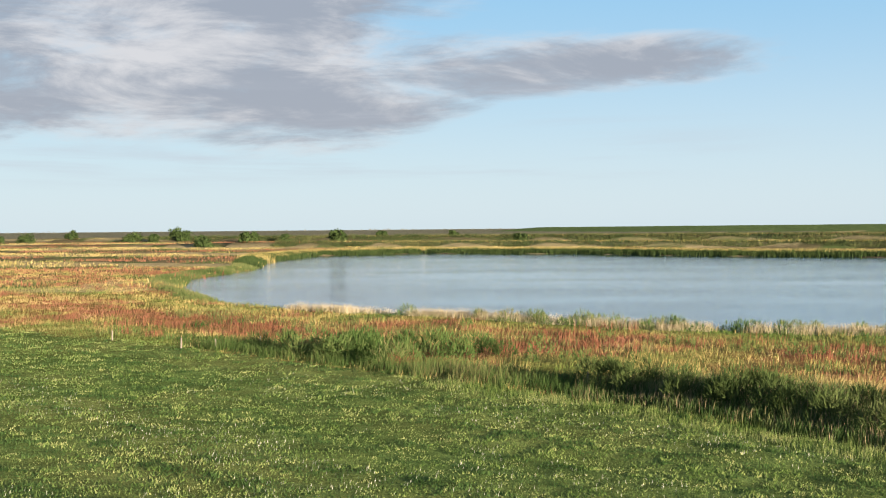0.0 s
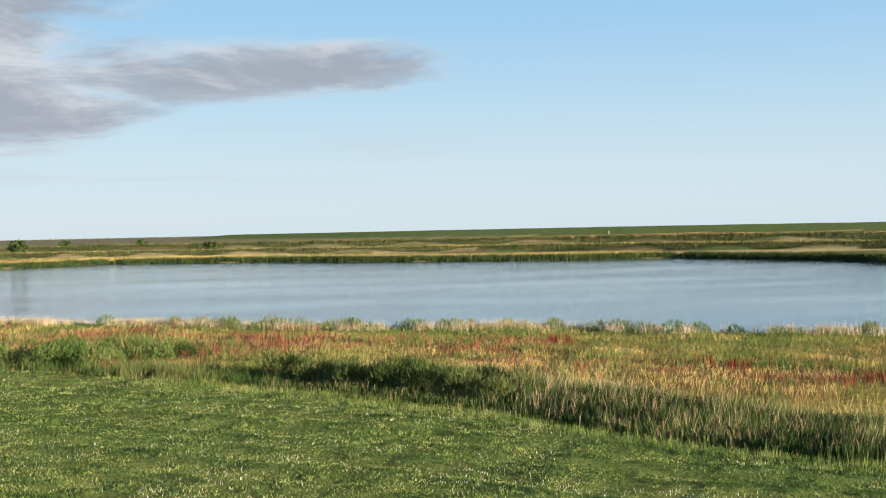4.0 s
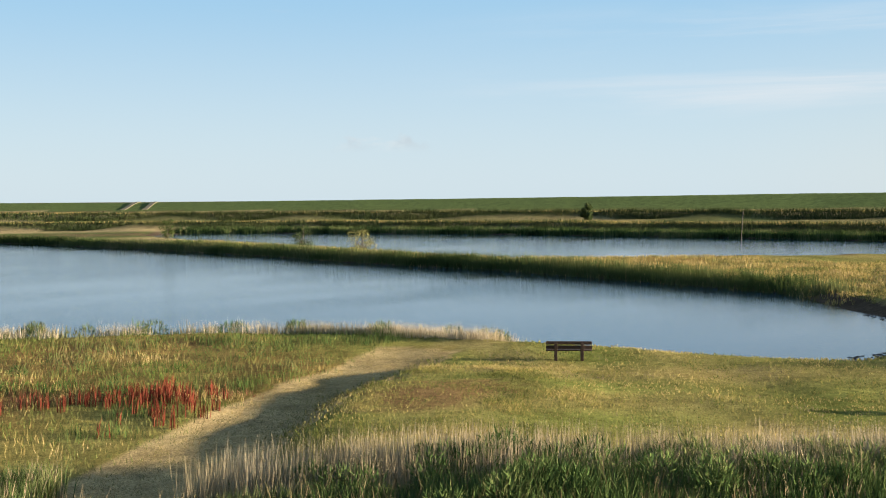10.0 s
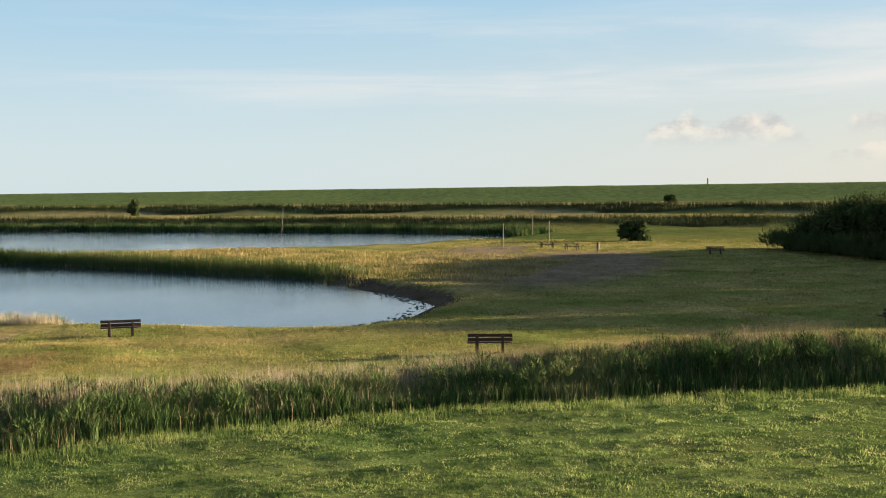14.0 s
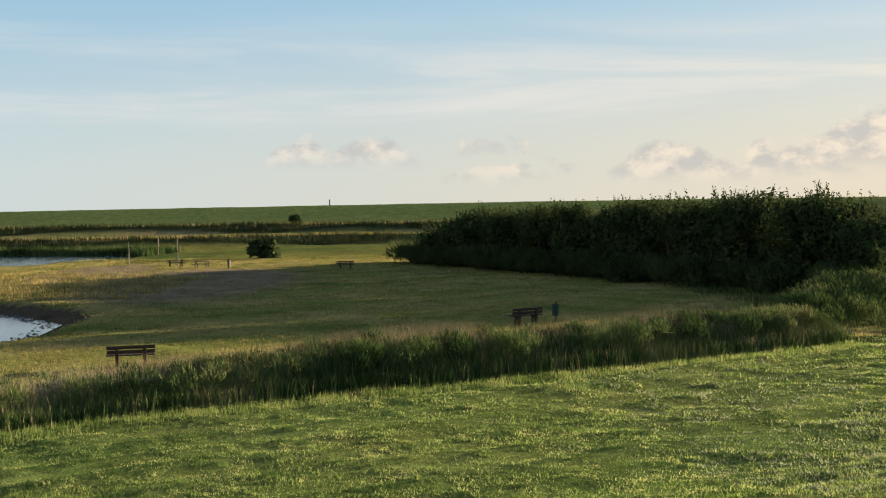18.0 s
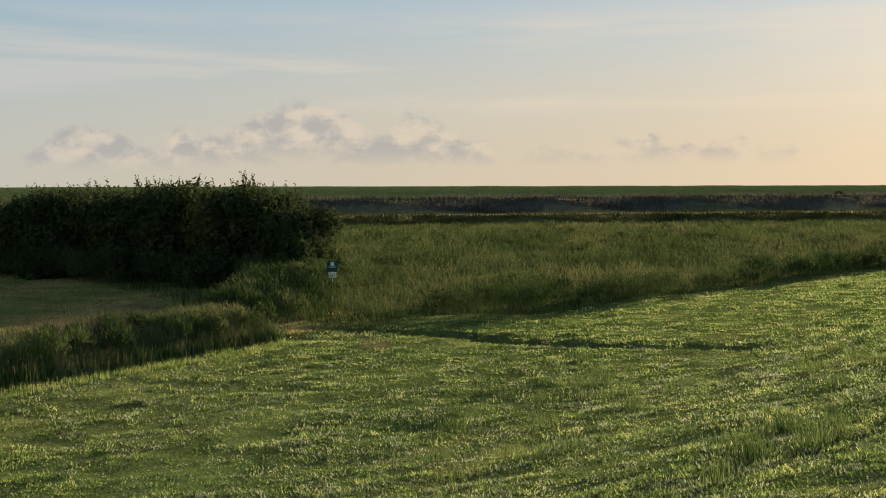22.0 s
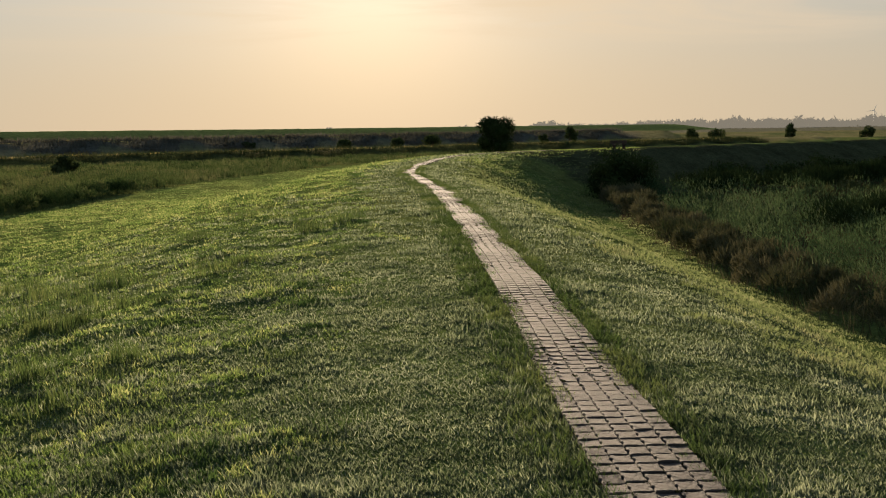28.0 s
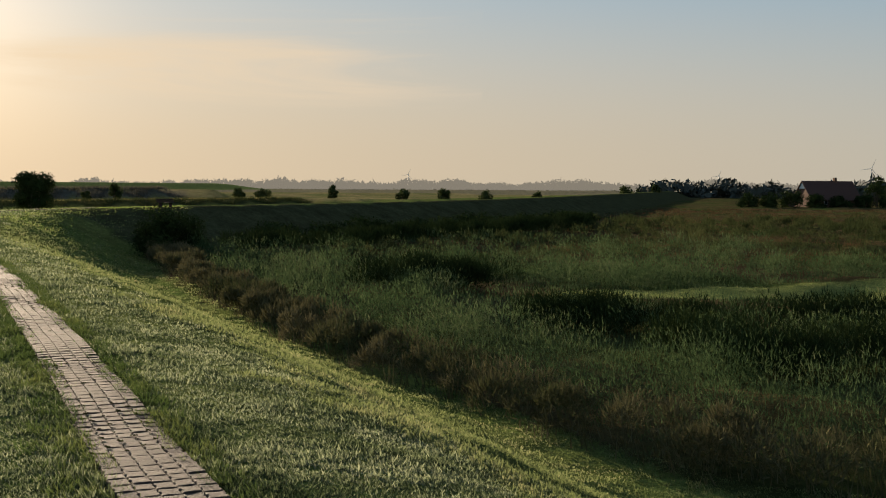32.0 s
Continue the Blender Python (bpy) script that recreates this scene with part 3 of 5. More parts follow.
# ---- ground and water ----
def build_ground():
    az = np.radians(np.concatenate([np.arange(-215, 45, 0.4), np.arange(45, 145, 4.0)]))
    rr = np.concatenate([[0.0], np.geomspace(3.0, 130, 230), np.geomspace(132, 4600, 90)])
    A, R = np.meshgrid(az, rr)
    x, y = -np.sin(A) * R, np.cos(A) * R
    z = height(x.ravel(), y.ravel())
    n = len(az)
    i, j = np.meshgrid(np.arange(len(rr) - 1), np.arange(n), indexing="ij")
    a, b = (i * n + j).ravel(), (i * n + (j + 1) % n).ravel()
    quads = np.stack([a, b, b + n, a + n], 1)[:, ::-1]
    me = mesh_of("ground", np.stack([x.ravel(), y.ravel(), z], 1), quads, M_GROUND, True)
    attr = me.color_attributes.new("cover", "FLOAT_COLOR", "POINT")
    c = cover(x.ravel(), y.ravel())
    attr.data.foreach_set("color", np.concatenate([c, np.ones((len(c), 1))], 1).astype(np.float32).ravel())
    return tagged(new("ground", me), "grassy dike, meadows and flat polder land", "ground", kind="structure")


ground = build_ground()


def build_water(name, ring, label):
    bm = bmesh.new()
    cx, cy = np.mean([p[0] for p in ring]), np.mean([p[1] for p in ring])
    vs = [bm.verts.new((x + (x - cx) * 0.02, y + (y - cy) * 0.02, 0.0)) for x, y in ring]
    bm.faces.new(vs)
    bmesh.ops.triangulate(bm, faces=bm.faces[:])
    bmesh.ops.recalc_face_normals(bm, faces=bm.faces[:])
    for f in bm.faces:
        if f.normal.z < 0:
            f.normal_flip()
    me = bpy.data.meshes.new(name)
    bm.to_mesh(me)
    bm.free()
    me.materials.append(M_WATER)
    return tagged(new(name, me), label, "water", kind="structure")


build_water("water", POND, "calm blue pond with faint ripples")
build_water("water", POND_TWO, "narrow second pond behind the reed bank")

# ---- vegetation ----
rng = np.random.default_rng(7)


def blades(name, x, y, tall, wide, per, mat, label, category, spread=0.3, lean=0.35, bend=True, sink=0.03):
    """Tufts of blades at x, y: each blade a bent strip with a pointed tip. tall, wide: per tuft."""
    n = len(x)
    z = height(x, y) - sink
    k = n * per
    X, Y, Z, Hh, Ww = (np.repeat(v, per) for v in (x, y, z, np.broadcast_to(tall, n), np.broadcast_to(wide, n)))
    sp = np.repeat(np.broadcast_to(spread, n), per)
    X, Y = X + rng.normal(0, 1, k) * sp, Y + rng.normal(0, 1, k) * sp
    H2 = Hh * rng.uniform(0.55, 1.1, k)
    turn, tip = rng.uniform(0, 6.283, k), rng.uniform(0, 6.283, k)
    lx, ly = np.cos(tip) * H2 * lean * rng.uniform(0.2, 1, k) + 0.10 * H2, np.sin(tip) * H2 * lean * rng.uniform(0.2, 1, k) + 0.06 * H2
    wx, wy = np.cos(turn) * Ww / 2, np.sin(turn) * Ww / 2
    p0 = np.stack([X - wx, Y - wy, Z], 1)
    p1 = np.stack([X + wx, Y + wy, Z], 1)
    if bend:
        m0 = np.stack([X - wx * 0.8 + lx * 0.3, Y - wy * 0.8 + ly * 0.3, Z + H2 * 0.6], 1)
        m1 = np.stack([X + wx * 0.8 + lx * 0.3, Y + wy * 0.8 + ly * 0.3, Z + H2 * 0.6], 1)
        p2 = np.stack([X + lx, Y + ly, Z + H2], 1)
        verts = np.stack([p0, p1, m0, m1, p2], 1).reshape(-1, 3)
        b = np.arange(k)[:, None] * 5
        tris = np.concatenate([b + np.array([0, 1, 3]), b + np.array([0, 3, 2]), b + np.array([2, 3, 4])])
    else:
        p2 = np.stack([X + lx, Y + ly, Z + H2], 1)
        verts = np.stack([p0, p1, p2], 1).reshape(-1, 3)
        tris = np.arange(k * 3).reshape(-1, 3)
    return tagged(new(name, mesh_of(name, verts, tris, mat)), label, category, kind="stuff")


def fan(n, r0, r1, a0, a1):
    """n places in a fan round the viewpoint, as dense in the view near as far. Angles in degrees."""
    r, a = r0 * (r1 / r0) ** rng.random(n), np.radians(rng.uniform(a0, a1, n))
    return -np.sin(a) * r, np.cos(a) * r, r


def along(line, n, lo, hi, jitter=0.0):
    """n places beside a line, lo to hi metres to its left."""
    p = np.array(line, float)
    seg = np.hypot(*np.diff(p, axis=0).T)
    u = rng.random(n) * seg.sum()
    i = np.clip(np.searchsorted(np.cumsum(seg), u), 0, len(seg) - 1)
    f = 1 - (np.cumsum(seg)[i] - u) / seg[i]
    d = np.diff(p, axis=0)[i] / seg[i][:, None]
    off = rng.uniform(lo, hi, n)
    q = p[i] + np.diff(p, axis=0)[i] * f[:, None]
    return q[:, 0] - d[:, 1] * off, q[:, 1] + d[:, 0] * off


def on_land(x, y, gap=0.2):
    return (ring_distance(POND, x, y) < -gap) & (ring_distance(POND_TWO, x, y) < -gap)


PATH = CREST[5:17]


def where(box, n, cond):
    x, y = rng.uniform(box[0], box[2], n), rng.uniform(box[1], box[3], n)
    keep = cond(x, y) & on_land(x, y)
    return x[keep], y[keep]


def mounds(x, y, wide, tall, mat, label, name="herb_mounds", leaf=0.07, per=150, category="plants"):
    z = height(x, y)
    lump = np.stack([x, y, z + tall - wide * 0.62, wide], 1)
    n = len(x)
    i = np.repeat(np.arange(n), per)
    d = rng.normal(size=(len(i), 3))
    d[:, 2] = np.abs(d[:, 2]) * 0.9 - 0.15
    d /= np.linalg.norm(d, axis=1)[:, None]
    p = lump[i, :3] + d * (lump[i, 3] * rng.uniform(0.7, 1.12, len(i)))[:, None]
    p[:, 2] = np.maximum(p[:, 2], z[i] + 0.02)
    u = d * 0.6 + rng.normal(size=(len(i), 3)) * 0.5 + np.array([0.1, 0.1, 0.9])
    u /= np.linalg.norm(u, axis=1)[:, None]
    w = np.cross(u, rng.normal(size=(len(i), 3)))
    w /= np.linalg.norm(w, axis=1)[:, None]
    sz = (leaf * rng.uniform(0.6, 1.5, len(i)) * (0.6 + 0.012 * np.hypot(x, y)[i]))[:, None]
    verts = np.stack([p - w * sz * 0.18, p + w * sz * 0.18, p + u * sz * 2.2], 1).reshape(-1, 3)
    return tagged(new(name, mesh_of(name, verts, np.arange(len(verts)).reshape(-1, 3), mat)), label, category, kind="stuff")


# mown grass of the dike, in faint swaths
near_fan, far_fan = fan(135000, 6.2, 110, -205, -112), fan(105000, 17, 85, -114, 26)
x, y, r = (np.concatenate(v) for v in zip(near_fan, far_fan))
d_path = np.abs(line_distance(PATH, x, y))
keep = (line_distance(TOE, x, y) < 0.6) & (line_distance(INNER, x, y) > -1.2) & (d_path > 0.34 + 0.05 * np.sin(x * 7 + y * 5))
x, y, r, d_path = x[keep], y[keep], r[keep], d_path[keep]
swath = line_distance(CREST, x, y)
# blades gather in small tufts, each with a height and a shade of its own
level = np.floor(np.log2(np.maximum(r, 4) / 8))
cell = 0.15 * 1.6 ** level
ix, iy = np.floor(x / cell), np.floor(y / cell)


def chance(k):
    return np.modf(np.abs(np.sin(ix * 127.1 + iy * 311.7 + level * 74.7 + k * 19.19) * 43758.5453))[0]


cx, cy = (ix + 0.2 + 0.6 * chance(1)) * cell, (iy + 0.2 + 0.6 * chance(2)) * cell
loose = np.where(rng.random(len(x)) < 0.45, 1.0, 0.68)
x, y = cx + (x - cx) * loose, cy + (y - cy) * loose
dome = 1 - 0.55 * np.clip(((x - cx) ** 2 + (y - cy) ** 2) / (0.4 * cell) ** 2, 0, 1)
drift = 0.8 + 0.35 * wave(x, y, 2.3, 4) + 0.25 * wave(x, y, 7, 2)
t = (0.052 + 0.0011 * r) * (0.6 + 0.8 * chance(3)) * (0.45 + 0.55 * dome) * drift
t *= 1 + 0.5 * (1 - ramp(d_path, 0.4, 1.2))
wet = (d_path < 2.6 + 1.2 * wave(x, y, 2.3, 2)) & (d_path < 4)
wet |= (y < -6) & (swath > 0) & (chance(5) < 0.5 * (1 - ramp(r, 30, 60)))
# darker blades: random clover tufts, and mower-ridge shade put in as streaks
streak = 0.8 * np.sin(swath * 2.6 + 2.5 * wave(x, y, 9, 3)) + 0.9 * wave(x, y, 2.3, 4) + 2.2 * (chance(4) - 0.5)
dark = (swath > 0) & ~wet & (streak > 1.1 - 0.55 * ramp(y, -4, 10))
for part_of, mat, label in ((dark, M_LAWN_DARK, "darker clover tufts and streaks, mower-ridge shade put into their colour"), ((swath > 0) & ~wet & ~dark, M_LAWN, "short mown green grass on the pond side of the dike"), ((swath <= 0) & ~wet, M_LAND, "short green grass on the land side of the dike"), (wet, M_WET, "dewy uncut grass and herbs beside the path")):
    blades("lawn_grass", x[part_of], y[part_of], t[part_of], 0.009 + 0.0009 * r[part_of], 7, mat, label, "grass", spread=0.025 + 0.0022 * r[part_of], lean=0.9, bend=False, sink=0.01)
x, y, r = fan(60000, 5.6, 24, -200, -125)
keep = (np.abs(line_distance(PATH, x, y)) > 0.36) & (np.abs(line_distance(PATH, x, y)) < 4.5) & (line_distance(INNER, x, y) > 0.5)
blades("low_herbs", x[keep], y[keep], rng.uniform(0.02, 0.045, keep.sum()), 0.010 + 0.0004 * r[keep], 4, M_WET, "low clover and herbs beside the path", "grass", spread=0.035, lean=1.3, bend=False, sink=0.005)
# coarser grass where the slope runs away
x, y, r = fan(16000, 85, 200, -166, -128)
keep = (line_distance(TOE, x, y) < 0.5) & (line_distance(INNER, x, y) > 0) & (np.abs(line_distance(PATH, x, y)) > 0.6)
blades("lawn_grass", x[keep], y[keep], 0.07 + 0.06 * rng.random(keep.sum()), 0.03 + 0.0003 * r[keep], 9, M_LAWN, "mown grass on the far slope of the dike", "grass", spread=0.5, lean=1.0, bend=False)
# taller tufts left standing by the mower, sparse and in drifts
x, y, r = fan(20000, 9, 75, -170, 24)
keep = (line_distance(TOE, x, y) < -1.5) & (line_distance(CREST, x, y) > 1.5) & (wave(x, y, 3.5, 2) + 0.8 * wave(x, y, 1.3, 5) > 0.35) & ((r > 21) | (y < -3))
x, y, r = x[keep], y[keep], r[keep]
blades("grass_tufts", x, y, rng.uniform(0.08, 0.18, len(x)), 0.008 + 0.0004 * r, 12, M_TUFT, "taller tufts of grass left on the dike slope", "grass", spread=0.10 + 0.0015 * r, lean=0.6, bend=False)
# long grass at the foot of the reed belt and in a few clumps on the slope
x, y = along([p for p in TOE if 0 <= p[0] <= 53 and p[1] > -24], 5200, -1.5, 0.5)
blades("long_grass", x, y, rng.uniform(0.14, 0.34, len(x)), 0.016, 7, M_LAWN, "long bright grass in front of the reeds", "grass", spread=0.14, lean=0.4, bend=False)
x, y, r = fan(170, 17, 45, -160, -118)
keep = (line_distance(CREST, x, y) > 2.2) & (line_distance(TOE, x, y) < -4) & (wave(x, y, 6, 2) > 0.1)
blades("grass_clumps", x[keep], y[keep], 0.40, 0.013, 70, M_TUFT, "tall uncut clumps of grass on the slope", "grass", spread=0.22, lean=0.4)
for cx, cy, n, wide in ((12.4, -14.8, 8, 0.3), (12.1, -15.4, 4, 0.2), (8.5, -11.6, 3, 0.14), (9.2, -11.0, 3, 0.14), (9.7, -10.7, 2, 0.16), (11.4, -16.3, 2, 0.14), (21.2, -33.9, 3, 0.25), (23.3, -37.9, 3, 0.25), (12.5, -20.3, 2, 0.15), (7.6, -9.6, 2, 0.14)):
    blades("grass_clump", rng.normal(cx, wide, n), rng.normal(cy, wide, n), rng.uniform(0.16, 0.32, n), 0.010, 60, M_TUFT, "tall uncut clump of dark grass on the mown slope", "grass", spread=0.11, lean=0.4)

# mown stems lying in lines along the slope, dark to stand for swath shade
x, y, r = fan(26000, 14, 80, -150, 24)
keep = (line_distance(TOE, x, y) < -1.5) & (line_distance(CREST, x, y) > 2.0) & (np.sin(line_distance(CREST, x, y) * 4.2 + 2.5 * wave(x, y, 9, 3)) + 0.9 * wave(x, y, 2.2, 1) > 0.55) & ((r > 21) | (y < -3))
x, y, r = x[keep], y[keep], r[keep]
blades("mown_stems", x, y, 0.05 + 0.0012 * r, 0.012 + 0.0007 * r, 8, M_TUFT, "lines of mown stems on the dike slope, swath shade put into their dark green", "grass", spread=0.05 + 0.0025 * r, lean=0.9, bend=False)

# white clover in flower
x, y, r = fan(6500, 20, 56, -40, 24)
keep = (line_distance(TOE, x, y) < -1) & (wave(x, y, 8, 2) + 0.6 * wave(x, y, 3, 1) > 0.15)
blades("clover_flowers", x[keep], y[keep], 0.06 + 0.001 * r[keep], 0.011, 2, M_PETAL, "small white clover flowers in the mown grass", "flowers", spread=0.25, lean=0.3, bend=False, sink=-0.03)

# reed belt at the foot of the dike
belt = [(4.2, 47.6)] + [p for p in TOE if 5 <= p[0] <= 51 and p[1] > -20.5]
x, y = along(belt, 27000, 0.2, 5.0)
d = line_distance(TOE, x, y)
keep = (rng.random(len(x)) < 1.0 - 0.16 * np.maximum(d - 3.0, 0)) & ((np.abs(line_distance(TRACK, x, y)) > 1.6) | (d < 2.2))
x, y, d = x[keep], y[keep], d[keep]
t = (1.08 - 0.24 * ramp(y, 16, 28) + 0.28 * ramp(x, 34, 42) + 0.2 * wave(x, y, 6) + 0.12 * wave(x, y, 2.1, 3)) * (0.55 + 0.45 * ramp(d, 0.2, 1.5)) * (0.72 + 0.28 * ramp(x, 5, 9)) * (1 - 0.38 * ramp(d, 1.4, 2.6) * (x < 38) * (y < 26))
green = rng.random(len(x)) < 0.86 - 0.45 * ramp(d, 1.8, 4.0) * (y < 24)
# beyond x 24 the belt takes the copy with sunlight in its colour
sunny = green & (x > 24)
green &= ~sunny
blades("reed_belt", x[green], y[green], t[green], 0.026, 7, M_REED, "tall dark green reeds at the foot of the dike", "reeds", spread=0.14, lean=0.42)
blades("reed_belt", x[sunny], y[sunny], t[sunny], 0.026, 7, M_REED_LIGHT, "tall reeds at the foot of the dike, sunlight put into their lighter green", "reeds", spread=0.14, lean=0.42)
green |= sunny
blades("reed_plumes", x[~green], y[~green], t[~green] * 1.2, 0.02, 6, M_PLUME, "pale dry reed stalks and plumes among the green reeds", "reeds", spread=0.16, lean=0.3)

x, y = along(belt, 420, 0.7, 4.2)
keep = (np.abs(line_distance(TRACK, x, y)) > 2.4) & (x > 24)
x, y = x[keep], y[keep]
t = 0.86 - 0.2 * ramp(y, 14, 26) + 0.42 * ramp(x, 34, 42) + rng.uniform(-0.2, 0.2, len(x))
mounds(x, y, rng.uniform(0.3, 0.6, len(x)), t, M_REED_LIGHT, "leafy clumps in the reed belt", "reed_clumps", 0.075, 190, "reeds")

# weedy clumps at the north end of the belt and the rank edge that leads up to it
x, y = along([(3.8, 48.6), (6, 45.8), (11.5, 37.5)], 46, 0.6, 3.0)
mounds(x, y, rng.uniform(0.35, 0.65, 46), rng.uniform(0.75, 1.15, 46), M_HERB, "dark leafy weeds where the reed belt begins", "weed_clumps", 0.075, 260, "plants")
x, y = along([(-13, 66.5), (-7, 60), (0, 52), (5, 47)], 2600, 0.2, 3.4)
keep = wave(x, y, 5, 1) + 0.6 * wave(x, y, 1.9, 3) > -0.1
blades("rank_edge", x[keep], y[keep], rng.uniform(0.3, 0.7, keep.sum()), 0.03, 8, M_ROUGH, "rank dark green weeds along the foot of the dike", "plants", spread=0.2, lean=0.45, bend=False)
x, y = rng.normal(-3.0, 2.6, 60), rng.normal(61.5, 2.2, 60)
keep = line_distance(TOE, x, y) > 0.6
mounds(x[keep], y[keep], rng.uniform(0.4, 0.7, keep.sum()), rng.uniform(0.6, 1.05, keep.sum()), M_ROUGH, "leafy green bramble clump in the meadow", "bramble", 0.075, 230, "plants")
x, y = along(POND[4:14], 110, -3.4, -0.6)
keep = on_land(x, y, 0.3) & (wave(x, y, 13, 4) + 0.5 * wave(x, y, 4, 1) > 0.05)
mounds(x[keep], y[keep], rng.uniform(0.4, 0.8, keep.sum()), rng.uniform(0.35, 0.6, keep.sum()), M_ROUGH, "dark green weeds along the pond edge", "shore_weeds", 0.07, 200, "plants")
x, y = where((-16, 24, 50, 80), 700, lambda x, y: (line_distance(TOE, x, y) > 5) & (line_distance(TRACK, x, y) > 2.5) & (wave(x, y, 10, 7) + 0.7 * wave(x, y, 3.7, 2) > 0.5))
mounds(x, y, rng.uniform(0.3, 0.55, len(x)), rng.uniform(0.32, 0.6, len(x)), M_ROUGH, "low dark weeds in the meadow", "meadow_weeds", 0.06, 110, "plants")

# meadow between the reed belt and the pond
x, y = where((-75, 20, 60, 200), 120000, lambda x, y: (line_distance(TOE, x, y) > 0.2) & (line_distance(TRACK, x, y) > 1.8) & (x < 54))
r = np.hypot(x, y)
keep = rng.random(len(x)) < np.clip((62 / r) ** 1.3, 0.15, 1)
x, y, r = x[keep], y[keep], r[keep]
kind_of = wave(x, y, 16, 1.0) + 0.6 * wave(x, y, 5.5, 2.0) + 0.4 * wave(x, y, 2.6, 5.0) + rng.normal(0, 0.14, len(x)) + 0.35 * ramp(-x, -25, 10) - 0.3 * ramp(x, 8, 30)
near_belt = ramp(line_distance(TOE, x, y), 3, 5) * (1 - ramp(line_distance(TOE, x, y), 9, 15)) * ramp(x, 2, 10)
kind_of = kind_of * (1 - 0.6 * near_belt) + 0.2 * near_belt
t = 0.28 + 0.12 * wave(x, y, 7, 5) + 0.06 * wave(x, y, 1.9, 2)
for lo, hi, mat, label, f in ((-9, -0.05, M_MEADOW, "green and yellow meadow grass", 0.8), (-0.05, 0.48, M_STRAW, "pale straw meadow grass", 1.1), (0.48, 9, M_RUST, "russet seeding meadow grass", 1.15)):
    m = (kind_of > lo) & (kind_of <= hi)
    blades("meadow_grass", x[m], y[m], t[m] * f, 0.012 + 0.00030 * r[m], 8, mat, label, "grass", spread=0.34, lean=0.6, bend=False)
# darker weeds in clumps
x, y = where((-20, 20, 54, 95), 9000, lambda x, y: (line_distance(TOE, x, y) > 0.5) & (line_distance(TRACK, x, y) > 2) & (wave(x, y, 9, 7) + 0.7 * wave(x, y, 3.1, 2) > 0.27))
blades("meadow_weeds", x, y, 0.5, 0.022, 10, M_ROUGH, "dark green weeds in the meadow", "plants", spread=0.22, lean=0.5)

# grass of the picnic meadow, cut short
x, y = where((25, -27, 160, 45), 110000, lambda x, y: (line_distance(TOE, x, y) > 1.0) & (line_distance(TRACK, x, y) < -0.6) & ((x > 88) | (y < 36)))
r = np.hypot(x, y)
bare = ((np.hypot((x - 36.5) / 4.0, (y - 28.6) / 2.2) < 0.9) & (rng.random(len(x)) < 0.6)) | (np.hypot((x - 105) / 24, (y - 20) / 9) < 1) | (np.hypot((x - 125) / 18, (y - 34) / 5.5) < 1)
keep = (rng.random(len(x)) < np.clip((50 / r) ** 1.2, 0.2, 1)) & (ring_distance(POND, x, y) < -1.0 - 1.4 * ramp(x, 60, 75)) & (~bare | (rng.random(len(x)) < 0.15))
x, y, r = x[keep], y[keep], r[keep]
blades("picnic_grass", x, y, 0.07 + 0.05 * np.maximum(wave(x, y, 6, 1), 0) + 0.0006 * r, 0.018 + 0.0007 * r, 4, M_PICNIC, "short yellowing grass of the picnic meadow", "grass", spread=0.22, lean=0.7, bend=False)
x, y = along([p for p in TOE if 14 <= p[0] <= 51 and p[1] > -20.5], 13000, 2.4, 8.0)
d = line_distance(TOE, x, y)
keep = (rng.random(len(x)) < np.clip(1.3 - 0.28 * (d - 2.4), 0, 1)) & (line_distance(TRACK, x, y) < -1.9) & (wave(x, y, 9, 4) > -0.45)
blades("seeding_grass", x[keep], y[keep], 1.42 - 0.12 * (d[keep] - 2.4) + rng.uniform(-0.25, 0.2, keep.sum()), 0.022, 6, M_PALE, "tall straw-coloured dry stalks behind the green reeds", "grass", spread=0.2, lean=0.22, bend=False)
x, y = where((26, -14, 66, 37), 13000, lambda x, y: (line_distance(TOE, x, y) > 4) & (line_distance(TRACK, x, y) < -2.0) & (ring_distance(POND, x, y) < -2) & (wave(x, y, 4.4, 3) + 0.9 * wave(x, y, 1.5, 1) + 0.7 * wave(x, y, 13, 2) > 0.55))
half = wave(x, y, 6.5, 5) + 0.5 * wave(x, y, 2.2, 2) > 0
blades("meadow_tufts", x[half], y[half], rng.uniform(0.08, 0.2, half.sum()), 0.022, 9, M_PLUME, "brown dead tufts in the picnic meadow", "grass", spread=0.22, lean=0.8, bend=False)
blades("meadow_tufts", x[~half], y[~half], rng.uniform(0.08, 0.2, (~half).sum()), 0.022, 7, M_MEADOW, "green tufts in the picnic meadow", "grass", spread=0.13, lean=0.7, bend=False)
x, y = along(MOUND, 9000, -7.0, 0.6)
keep = (wave(x, y, 4, 3) > 0.05) & (line_distance(TOE, x, y) > 4.5) & ((np.hypot((x - 36.5) / 4.0, (y - 28.6) / 2.2) > 0.9) | (rng.random(len(x)) < 0.4))
blades("mound_grass", x[keep], y[keep], 0.13, 0.02, 5, M_PICNIC, "brown dried grass on the low mound", "grass", spread=0.2, lean=0.8, bend=False)

# cut hay on the mown track
x, y = along(TRACK, 5000, -1.7, 1.7)
blades("cut_hay", x, y, 0.07, 0.03, 5, M_STRAW, "cut hay lying on the mown track", "hay", spread=0.2, lean=1.6, bend=False)

